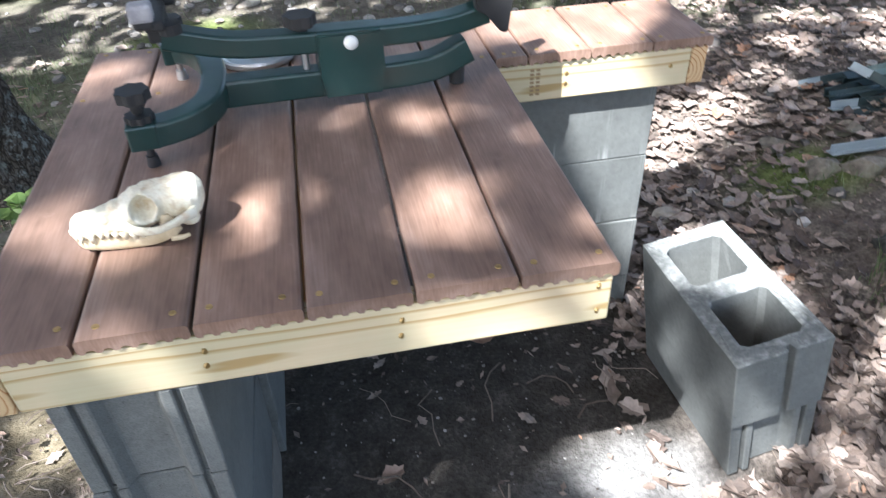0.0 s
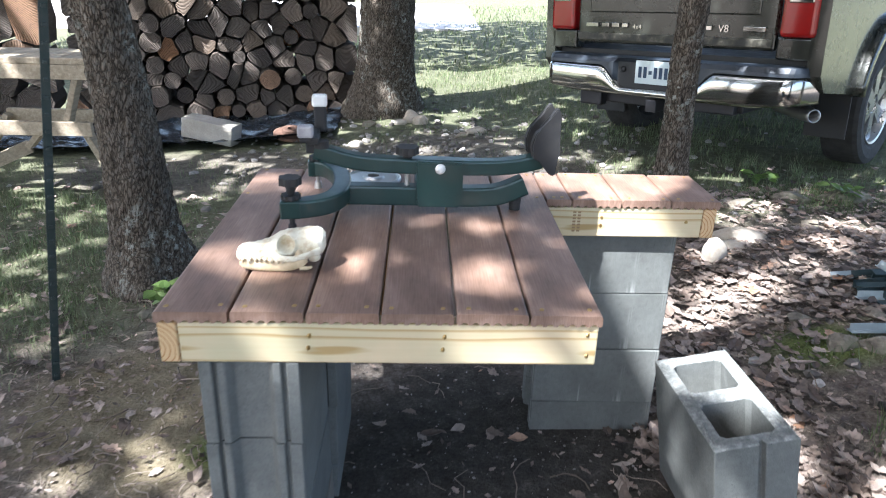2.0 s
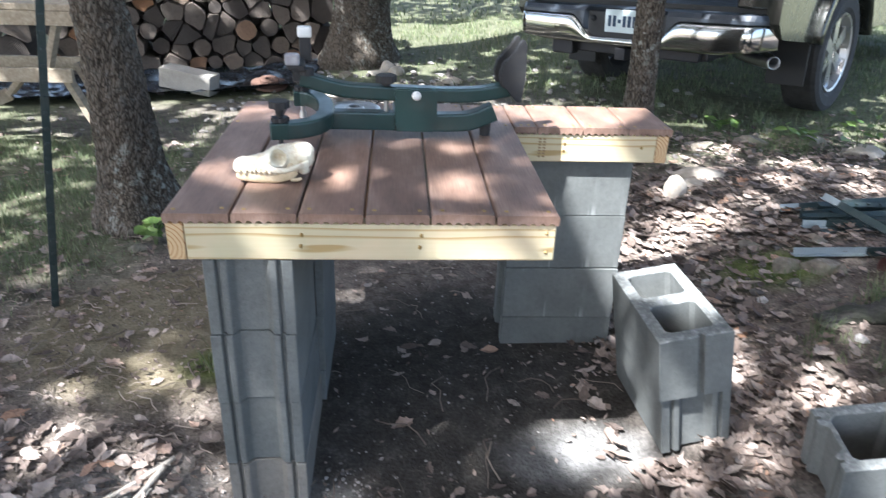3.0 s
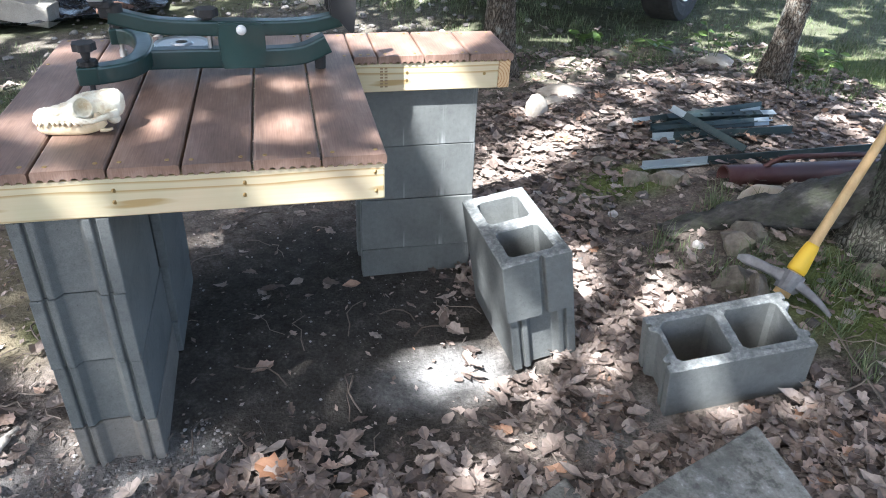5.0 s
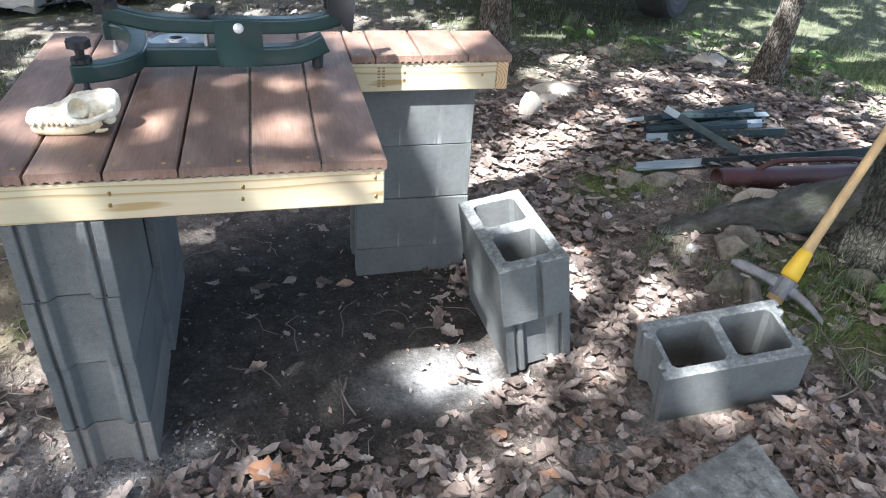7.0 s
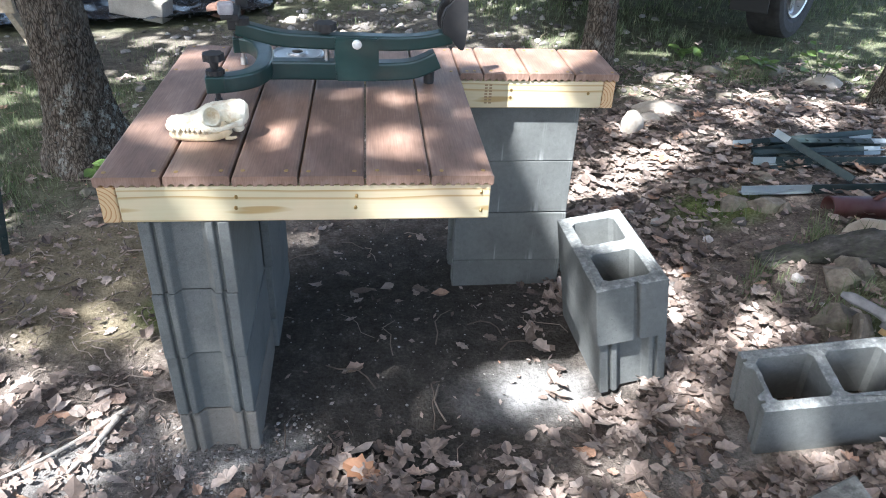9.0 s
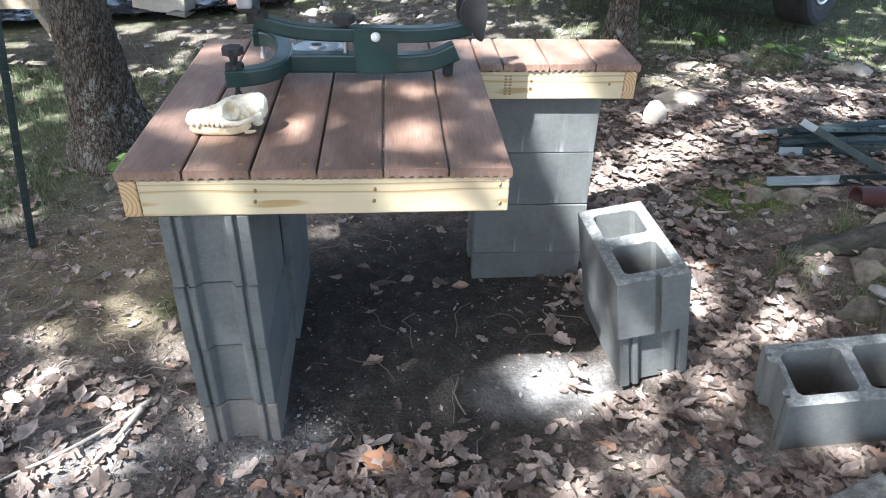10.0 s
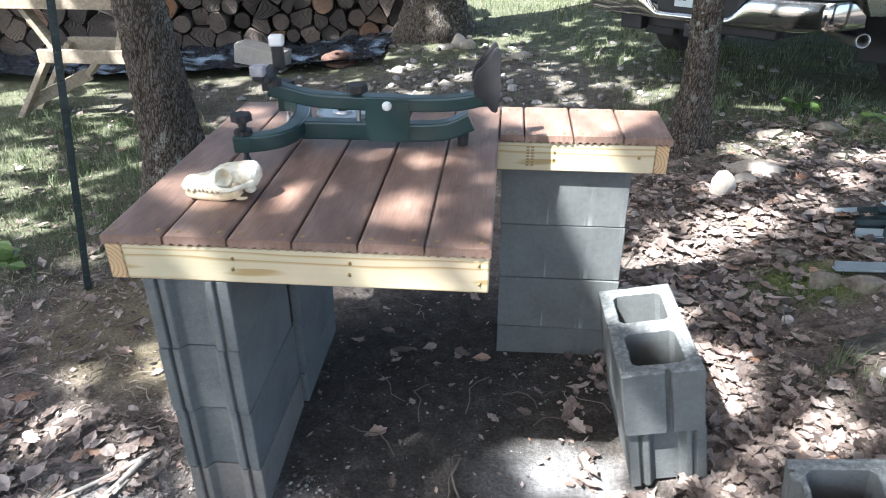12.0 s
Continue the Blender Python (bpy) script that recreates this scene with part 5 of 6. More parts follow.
def t_post(name_label, L, m, tip, group, w=1.0):
    t = thing("steel_fence_post", name_label, "fence post", m, group)
    shape = [(-0.024, 0.0), (0.024, 0.0), (0.024, 0.005), (0.0035, 0.006), (0.0035, 0.040), (-0.0035, 0.040), (-0.0035, 0.006), (-0.024, 0.005)]
    bm = bmesh.new()
    prism(bm, [(x * w, y * w) for x, y in shape], 0, L - tip, 2)
    part("shaft", bm, M_POST, t)
    if tip:
        bm = bmesh.new()
        prism(bm, [(x * w, y * w) for x, y in shape], L - tip, L, 2)
        part("painted_tip", bm, M_TIP, t, "pale-painted tip")
    bm = bmesh.new()
    box(bm, (-0.007, -0.007, -0.006), (0.007, 0.0, 0.006), 0.002)
    first = part("stud", bm, M_POST, t)
    first.location = (0, 0, 0.06)
    for i in range(1, int((L - 0.1) / 0.055)):
        share("stud", first.data, t, pose(0, 0, 0.06 + 0.055 * i))
    return t


t_post("upright green steel fence post with studs driven into dirt", 2.05, pose(-0.842, 1.06, -0.12, 2.5, 9.8, 0) @ pose(0, 0, 0, 0, 0, 35), 0.0, "", 0.55)

# ---- right-hand side: post pile, driver, pick, slab, rocks ----
def lay_post(a, b, tip, roll):
    a, b = Vector(a), Vector(b)
    d = b - a
    m = Matrix.Translation(a) @ d.to_track_quat("Z", "Y").to_matrix().to_4x4() @ pose(0, 0, 0, 0, 0, roll)
    t_post("short green steel fence post with pale tip in a pile", d.length, m, tip, "pile of fence posts", 0.8)


G = 0.20
for a, b, tip, roll in (
        ((3.06, 1.70, 0.050), (2.35, 1.66, 0.010), 0.09, 20), ((2.40, 1.575, 0.012), (3.02, 1.65, 0.045), 0.12, -15), ((3.04, 1.42, 0.035), (2.36, 1.48, 0.010), 0.10, 10), ((2.42, 1.43, 0.015), (3.08, 1.50, 0.035), 0.10, 180),
        ((2.38, 1.53, 0.035), (2.99, 1.535, 0.050), 0.08, 60), ((3.02, 1.60, 0.060), (2.48, 1.50, 0.045), 0.0, 170), ((2.50, 1.62, 0.065), (3.05, 1.585, 0.075), 0.07, 190), ((2.67, 1.24, 0.035), (2.505, 1.62, 0.09), 0.08, 30),
        ((3.36, 1.19, 0.030), (2.185, 1.22, 0.0), 0.30, 5)):
    lay_post((a[0] - 0.07, a[1] - 0.15, a[2] + G), (b[0] - 0.07, b[1] - 0.15, b[2] + G), tip, roll)

M_DRIVER = paint("worn_red_paint", (0.075, 0.024, 0.02), 0.5, 0.2, 0.0, 0.45)
driver = thing("post_driver", "rust-red steel post driver tube lying on stones", "post driver")
bm = bmesh.new()
sec = [(0.047 * math.cos(2 * math.pi * i / 24), 0.047 * math.sin(2 * math.pi * i / 24)) for i in range(24)]
pts = [(2.395, 0.905, 0.22), (2.405, 0.905, 0.22), (3.12, 0.83, 0.24)]
rg = sweep(bm, pts, sec)
bm.faces.remove(next(f for f in rg[0][0].link_faces if len(f.verts) == 24))
inner = [bm.verts.new(v.co + (Vector(pts[0]) - v.co) * 0.12) for v in rg[0]]
deep = [bm.verts.new(v.co + Vector((0.4, -0.042, 0.011))) for v in inner]
for a, b in ((rg[0], inner), (inner, deep)):
    for i in range(24):
        bm.faces.new((a[i], a[(i + 1) % 24], b[(i + 1) % 24], b[i]))
part("tube", bm, M_DRIVER, driver, smooth=True)
bm = bmesh.new()
h = curve_points([(2.56, 0.885, 0.262), (2.60, 0.878, 0.292), (2.66, 0.872, 0.308), (2.80, 0.858, 0.312), (2.96, 0.845, 0.314), (3.02, 0.838, 0.300), (3.04, 0.836, 0.278)], 5)
sweep(bm, h, [(0.011 * math.cos(2 * math.pi * i / 10), 0.011 * math.sin(2 * math.pi * i / 10)) for i in range(10)])
part("handle", bm, M_DRIVER, driver, smooth=True)

M_HANDLE = surface("ash_handle", [(0.3, (0.42, 0.26, 0.10)), (0.7, (0.60, 0.42, 0.20))], 4, (12, 12, 0.6), (0.4, 0.6), 0.15, 0.001, 30)
M_YELLOW = paint("yellow_collar", (0.75, 0.47, 0.02), 0.5)
M_IRON = surface("worn_iron", [(0.3, (0.09, 0.085, 0.08)), (0.6, (0.24, 0.235, 0.23)), (0.8, (0.36, 0.35, 0.34))], 14, rough=(0.4, 0.65), bump=0.25, metal=0.35)
pick = thing("pick_mattock", "pick mattock with ash handle and yellow collar leaning on trunk", "pick")
P0, PD = Vector((2.155, 0.135, 0.235)), Vector((0.51, 0.22, 0.83)).normalized()
bm = bmesh.new()
hs = [P0 + PD * t for t in (-0.04, 0.0, 0.2, 0.5, 0.90)]
sweep(bm, hs, [(1.0 * math.cos(2 * math.pi * i / 16), 0.72 * math.sin(2 * math.pi * i / 16)) for i in range(16)], up=(0, 1, 0), scales=[0.031, 0.029, 0.019, 0.0175, 0.020])
part("handle", bm, M_HANDLE, pick, smooth=True)
bm = bmesh.new()
sweep(bm, [P0 + PD * t for t in (0.045, 0.06, 0.13, 0.145)], [(1.0 * math.cos(2 * math.pi * i / 16), 0.78 * math.sin(2 * math.pi * i / 16)) for i in range(16)], up=(0, 1, 0), scales=[0.033, 0.034, 0.026, 0.023])
part("collar", bm, M_YELLOW, pick, "yellow plastic collar", True)
HA = Vector((0.593, -0.791, -0.155)).normalized()
bm = bmesh.new()
hk = [(-0.170, 0.004), (-0.13, 0.010), (-0.07, 0.014), (0, 0.014), (0.05, 0.008), (0.10, -0.004), (0.15, -0.024)]
pts = curve_points([P0 + HA * a + PD * b for a, b in hk], 5)
n = len(pts)
wide = [np.interp(i / (n - 1), (0, 0.12, 0.36, 0.5, 0.62, 0.8, 1), (0.4, 0.85, 0.8, 1.25, 0.75, 0.6, 0.3)) for i in range(n)]
sweep(bm, pts, rounded(0.052, 0.040, 0.010), up=PD, scales=wide)
rod(bm, P0 - PD * 0.022, P0 + PD * 0.04, 0.034, 0.037, 18)
part("head", bm, M_IRON, pick, "worn grey iron pick head")

bm = bmesh.new()
vs = prism(bm, [(1.706, -0.388), (1.42, -0.49), (1.10, -0.60), (1.08, -0.92), (1.5, -1.05), (1.74, -0.98), (1.72, -0.70)], 0.0, 0.07, 2)
for v in vs:
    v.co.z += 0.165 - 0.06 * (-0.388 - v.co.y) / 0.6 - 0.01 * (1.706 - v.co.x) / 0.5
bmesh.ops.bevel(bm, geom=bm.edges[:], offset=0.006, segments=1, affect="EDGES")
bmesh.ops.triangulate(bm, faces=[f for f in bm.faces if len(f.verts) > 4])
bmesh.ops.subdivide_edges(bm, edges=bm.edges[:], cuts=4, use_grid_fill=True)
for v in bm.verts:
    v.co.z += 0.004 * noise.noise(v.co * 12) + 0.002 * noise.noise(v.co * 45)
slab = part("concrete_slab", bm, M_SLAB)
tagged(slab, "broken weathered concrete slab lying tilted among dry leaves", "concrete slab")

bm = bmesh.new()
prism(bm, [(0.055, 0.075), (-0.065, 0.01), (-0.125, -0.13), (0.02, -0.19), (0.095, -0.06)], 0.0, 0.045, 2)
bmesh.ops.bevel(bm, geom=bm.edges[:], offset=0.004, segments=1, affect="EDGES")
bmesh.ops.triangulate(bm, faces=[f for f in bm.faces if len(f.verts) > 4])
bmesh.ops.subdivide_edges(bm, edges=bm.edges[:], cuts=3, use_grid_fill=True)
for v in bm.verts:
    v.co += Vector((noise.noise(v.co * 30), noise.noise(v.co * 30 + Vector((4, 0, 0))), noise.noise(v.co * 30 + Vector((0, 4, 0))))) * 0.004
frag = part("concrete_fragment", bm, M_SLAB)
frag.matrix_basis = pose(1.22, -0.375, gz(1.22, -0.375) + 0.005, 4, -3, 0)
tagged(frag, "small broken grey concrete fragment beside the slab", "concrete fragment")

M_ROCK = surface("field_stone", [(0.34, (0.10, 0.082, 0.06)), (0.5, (0.20, 0.172, 0.135)), (0.68, (0.34, 0.305, 0.255))], 14, rough=(0.8, 0.95), bump=0.6, dist=0.01, fine=70, vary=0.25, stains=(0.11, 0.12, 0.06), stain_scale=5)
M_PALEROCK = surface("pale_stone", [(0.3, (0.30, 0.25, 0.19)), (0.55, (0.44, 0.39, 0.32)), (0.75, (0.56, 0.52, 0.46))], 9, rough=(0.8, 0.95), bump=0.5, dist=0.008, fine=60, vary=0.12)


def rock(x, y, sx, sy, sz, seed, mat, label, turn=0, lift=0.0):
    bm = bmesh.new()
    bmesh.ops.create_icosphere(bm, subdivisions=4, radius=1.0)
    g = random.Random(seed)
    cuts = [(Vector((g.uniform(-1, 1), g.uniform(-1, 1), g.uniform(-.4, 1))).normalized(), g.uniform(0.42, 0.8)) for _ in range(2 if mat is M_PALEROCK else 15)]
    for v in bm.verts:
        p = v.co.copy()
        for nrm, d in cuts:
            k = p.dot(nrm) - d
            if k > 0:
                p -= nrm * k
        p *= 1 + 0.08 * noise.noise(p * 2 + Vector((seed, 0, 0))) + 0.05 * noise.noise(p * 7) + 0.02 * noise.noise(p * 18)
        v.co = Vector((p.x * sx, p.y * sy, p.z * sz))
    ob = part("stone", bm, mat, smooth=mat is M_PALEROCK)
    ob.matrix_basis = pose(x, y, gz(x, y) + sz * 0.25 + lift, g.uniform(-8, 8), g.uniform(-8, 8), turn)
    tagged(ob, label, "stone", "stones on the ground")


GREY, PALE, FLAT = "grey weathered field stone half sunk in leaves", "pale rounded stone in leaf litter", "flat grey stone lying in leaf litter"
for i, (x, y, sx, sy, sz, pale, turn) in enumerate((
        (1.92, 1.88, 0.075, 0.06, 0.105, 1, 20), (2.13, 2.10, 0.15, 0.08, 0.05, 1, -20), (2.08, 2.0, 0.09, 0.06, 0.03, 1, 10), (2.07, 1.04, 0.12, 0.08, 0.06, 0, 15), (2.47, 0.72, 0.12, 0.08, 0.06, 1, 0),
        (2.18, 0.46, 0.11, 0.09, 0.075, 0, 30), (2.07, 0.25, 0.10, 0.08, 0.07, 0, -20), (3.1, 2.85, 0.28, 0.16, 0.09, 0, 8), (2.75, 2.85, 0.18, 0.12, 0.08, 0, -10),
        (2.35, 2.65, 0.15, 0.10, 0.07, 0, 25), (3.35, 2.6, 0.16, 0.1, 0.07, 1, 0), (2.25, 0.95, 0.08, 0.06, 0.05, 0, 40), (2.28, 1.2, 0.10, 0.07, 0.05, 0, -30),
        (0.40, 5.45, 0.10, 0.08, 0.10, 1, 0), (0.50, 5.38, 0.09, 0.07, 0.08, 1, 30), (0.30, 5.35, 0.09, 0.06, 0.05, 1, -20), (0.02, 5.28, 0.10, 0.07, 0.06, 0, 10), (1.0, 5.0, 0.11, 0.07, 0.05, 1, 0),
        (0.86, 4.85, 0.08, 0.06, 0.05, 0, 0), (-0.03, 4.6, 0.07, 0.05, 0.04, 1, 15), (0.42, 4.12, 0.07, 0.06, 0.04, 1, 0), (-0.2, 4.0, 0.06, 0.05, 0.035, 1, 0), (0.12, 3.75, 0.09, 0.06, 0.03, 1, 30),
        (-0.66, 1.55, 0.06, 0.05, 0.04, 0, 0), (-0.98, 0.50, 0.15, 0.12, 0.13, 0, 25), (2.6, 2.3, 0.12, 0.08, 0.05, 0, 0), (2.9, 2.2, 0.09, 0.07, 0.05, 0, 60), (1.55, 1.05, 0.05, 0.04, 0.03, 1, 0),
        (2.27, 0.50, 0.13, 0.10, 0.09, 0, 40), (2.10, 0.18, 0.11, 0.07, 0.08, 0, 60), (2.52, 0.20, 0.10, 0.07, 0.06, 0, 15), (2.20, 0.98, 0.14, 0.09, 0.07, 0, -10), (2.02, 1.22, 0.13, 0.08, 0.05, 0, 5))):
    k = 0.78 if y > 0.3 and x > 1.5 and not pale else 0.9
    rock(x, y, sx * k, sy * k, sz * k, i + 3, M_PALEROCK if pale else M_ROCK, PALE if pale and sz > 0.06 else FLAT if sz < 0.06 else GREY, turn)

# long pale stick and the large orange-brown leaf in front of the bench
M_VINE = surface("dry_vine", [(0.3, (0.12, 0.095, 0.07)), (0.7, (0.24, 0.20, 0.155))], 20, (8, 8, 1), (0.7, 0.9), 0.3, 0.002, 60)
M_STICK = surface("bleached_stick", [(0.3, (0.30, 0.26, 0.21)), (0.7, (0.52, 0.47, 0.40))], 20, (8, 8, 1), (0.7, 0.9), 0.3, 0.002, 60)
for keys, r in (([(-0.12, 0.16), (-0.22, 0.06), (-0.33, -0.03), (-0.44, -0.10), (-0.62, -0.24)], 0.0055), ([(-0.14, 0.13), (-0.17, 0.05), (-0.20, -0.02), (-0.22, -0.06)], 0.008), ([(1.98, -0.62), (2.1, -0.42), (2.16, -0.2), (2.2, 0.0), (2.14, 0.1)], 0.0035), ([(1.85, -0.35), (2.0, -0.28), (2.15, -0.25), (2.3, -0.1)], 0.003)):
    bm = bmesh.new()
    pts = curve_points([(x, y, gz(x, y) + 0.022) for x, y in keys], 6)
    n = len(pts)
    sweep(bm, pts, [(math.cos(2 * math.pi * i / 8), math.sin(2 * math.pi * i / 8)) for i in range(8)], scales=[r * (1.15 - 0.6 * i / n) * (1 + 0.12 * math.sin(i * 2.3)) for i in range(n)])
    st = part("stick", bm, M_STICK if r > 0.005 else M_VINE, smooth=True)
    tagged(st, "long thin pale dry stick lying on leaves" if r > 0.005 else "thin brown dry vine lying on leaves", "stick", "sticks on the ground")

M_OAKLEAF = surface("orange_brown_leaf", [(0.3, (0.26, 0.115, 0.055)), (0.7, (0.36, 0.19, 0.10))], 30, rough=(0.6, 0.8), bump=0.3)
bm = bmesh.new()
half = [(0.0, -0.078), (0.005, -0.045), (0.02, -0.043), (0.018, -0.022), (0.036, -0.014), (0.026, 0.003), (0.042, 0.024), (0.026, 0.032), (0.018, 0.05), (0.0, 0.06)]
loop = half + [(-x * 0.92, y + 0.003) for x, y in half[-2:0:-1]]
for z0, flip in ((0.0, False), (-0.0006, True)):
    mid = bm.verts.new((0, -0.005, z0))
    vs = [bm.verts.new((x, y, z0 + 0.35 * abs(x) + 1.4 * y * y)) for x, y in loop]
    for i in range(len(vs)):
        bm.faces.new((mid, vs[i], vs[(i + 1) % len(vs)]))
ol = part("fallen_leaf", bm, M_OAKLEAF)
ol.matrix_basis = pose(0.556, -0.105, gz(0.556, -0.105) + 0.022, 6, -8, 62)
tagged(ol, "large orange-brown fallen oak leaf on bare dirt", "leaf")

M_SAPLING = leaf_material("sapling_leaves", (0.09, 0.16, 0.035), (0.17, 0.25, 0.07))
M_STEM = surface("green_stem", [(0.3, (0.10, 0.12, 0.05)), (0.7, (0.17, 0.19, 0.09))], 20, bump=0)


def sapling(x, y, h, seed, spread):
    g = random.Random(seed)
    t = thing("weed", "young broad-leaved green weed growing from leaf litter", "plant", pose(x, y, gz(x, y)), "weeds")
    bm = bmesh.new()
    vs, fs = [], []
    for i in range(4):
        a = g.uniform(0, 6.28)
        tip = Vector((math.cos(a) * spread * g.uniform(.3, 1), math.sin(a) * spread * g.uniform(.3, 1), h * g.uniform(0.7, 1.1)))
        sweep(bm, curve_points([(0, 0, -0.02), tip * 0.5 + Vector((0, 0, h * 0.12)), tip], 4), [(0.003, 0), (0, 0.003), (-0.003, 0), (0, -0.003)])
        for k in range(5):
            c = tip * (0.55 + 0.12 * k)
            s = g.uniform(0.05, 0.09)
            q = Euler((g.uniform(-.5, .5), g.uniform(-.5, .5), g.uniform(0, 6.28))).to_matrix()
            n = len(vs)
            o = [(0, 0, 0), (0.3, 0.3, 0.06), (0.34, 0.62, 0.04), (0, 1.1, -0.1), (-0.34, 0.62, 0.04), (-0.3, 0.3, 0.06)]
            vs += [tuple(c + q @ (Vector(p) * s)) for p in o]
            fs += [(n, n + 1, n + 2, n + 3), (n, n + 3, n + 4, n + 5)]
    part("stem", bm, M_STEM, t)
    me = bpy.data.meshes.new("leaves")
    me.from_pydata(vs, [], fs)
    me.materials.append(M_SAPLING)
    lf = new("leaves", me)
    lf.parent = t


for i, (x, y, h, s) in enumerate(((3.34, 2.6, 0.26, 0.18), (3.05, 2.85, 0.10, 0.12), (2.72, 3.25, 0.09, 0.2), (4.0, 2.4, 0.10, 0.16), (-0.60, 1.60, 0.11, 0.05), (-1.25, 1.2, 0.09, 0.12), (2.45, -0.1, 0.09, 0.12), (2.55, 0.05, 0.08, 0.1))):
    sapling(x, y, h, 40 + i, s)

# pale gravel drive beyond the lawn
M_GRAVEL = surface("pale_gravel", [(0.3, (0.30, 0.285, 0.26)), (0.55, (0.45, 0.43, 0.40)), (0.75, (0.60, 0.58, 0.55))], 1.5, rough=(0.9, 1.0), bump=0.5, dist=0.02, fine=40)
bm = bmesh.new()
left, right = [], []
for i in range(41):
    x = -40 + 2 * i
    y = 13.6 + 0.002 * (x - 4) ** 2 + 0.25 * noise.noise((x * 0.4, 0, 0))
    left.append(bm.verts.new((x, y, 0.05)))
    right.append(bm.verts.new((x, y + 7.5, 0.05)))
for i in range(40):
    bm.faces.new((left[i], left[i + 1], right[i + 1], right[i]))
r = bmesh.ops.extrude_face_region(bm, geom=bm.faces[:])
bmesh.ops.translate(bm, verts=[v for v in r["geom"] if isinstance(v, bmesh.types.BMVert)], vec=(0, 0, -0.3))
drive = part("driveway", bm, M_GRAVEL)
tagged(drive, "pale gravel drive beyond the lawn", "driveway", kind="structure")


# ---- leaf litter, grass, twigs and pebbles ----
def island_ramp(name, stops, rough=0.85, translucent=0.0):
    m, nt, b = shader(name)
    src = nt.nodes.new("ShaderNodeNewGeometry").outputs["Random Per Island"]
    c = ramp(nt, src, stops)
    n = noisy(nt, coords(nt), 55, 3)
    c = blend(nt, c, ramp(nt, n, [(0.3, (0.7, 0.7, 0.7)), (0.7, (1.15, 1.12, 1.1))]), 1.0, "MULTIPLY")
    nt.links.new(c, b.inputs["Base Color"])
    b.inputs["Roughness"].default_value = rough
    b.inputs["Specular IOR Level"].default_value = 0.3
    return m


M_DRY = island_ramp("dry_leaves", [(0.0, (0.095, 0.073, 0.06)), (0.3, (0.205, 0.158, 0.128)), (0.65, (0.31, 0.248, 0.206)), (0.93, (0.42, 0.355, 0.305)), (1.0, (0.36, 0.21, 0.13))], 0.7)
M_GRASS = island_ramp("grass_blades", [(0.0, (0.09, 0.122, 0.05)), (0.5, (0.145, 0.19, 0.085)), (0.85, (0.205, 0.245, 0.13)), (1.0, (0.32, 0.29, 0.19))], 0.6)
M_PEBBLE = island_ramp("pebbles", [(0.0, (0.10, 0.09, 0.08)), (0.6, (0.2, 0.185, 0.165)), (1.0, (0.42, 0.40, 0.37))], 0.9)
M_TWIG = island_ramp("twigs", [(0.0, (0.09, 0.07, 0.055)), (1.0, (0.3, 0.25, 0.2))], 0.85)

LOBES = [(0.0, -0.6), (0.05, -0.44), (0.16, -0.34), (0.15, -0.21), (0.25, -0.07), (0.20, 0.05), (0.26, 0.2), (0.16, 0.30), (0.11, 0.42), (0.0, 0.5), (-0.11, 0.4), (-0.17, 0.28), (-0.25, 0.18), (-0.20, 0.03), (-0.26, -0.08), (-0.15, -0.22), (-0.16, -0.34), (-0.05, -0.44)]
PLAIN = [(0.0, -0.55), (0.16, -0.3), (0.24, 0.0), (0.15, 0.28), (0.0, 0.52), (-0.15, 0.27), (-0.24, 0.0), (-0.15, -0.3)]


def add_leaf(vs, fs, g, x, y, z, s, outline, tilt, curl):
    q = Euler((g.uniform(-tilt, tilt), g.uniform(-tilt, tilt), g.uniform(0, 6.28))).to_matrix()
    n = len(vs)
    bend, twist = g.uniform(-0.3, 1.0) * curl, g.uniform(-0.6, 0.6) * curl
    vs.append(tuple(Vector((x, y, z))))
    wide = g.uniform(0.85, 1.5)
    for px, py in outline:
        k = g.uniform(0.8, 1.2)
        px, py = px * k * wide, py * k
        pz = bend * (py * py * 0.7 + abs(px) * 0.9) + twist * px * py * 3 + g.uniform(-.03, .03)
        vs.append(tuple(Vector((x, y, z)) + q @ Vector((px * s, py * s, pz * s))))
    m = len(outline)
    for i in range(m):
        fs.append((n, n + 1 + i, n + 1 + (i + 1) % m))


def stuff(name, vs, fs, material, label, category):
    me = bpy.data.meshes.new(name)
    me.from_pydata(vs, [], fs)
    me.materials.append(material)
    return tagged(new(name, me), label, category, kind="stuff")


def blocked(x, y):
    """Feet of the piers and blocks, where nothing lies."""
    return (0.06 < x < 0.30 and 0.03 < y < 0.86) or (0.87 < x < 1.29 and 0.73 < y < 0.95) or (1.17 < x < 1.40 and 0.09 < y < 0.52) or (1.54 < x < 1.97 and -0.24 < y < 0.0)


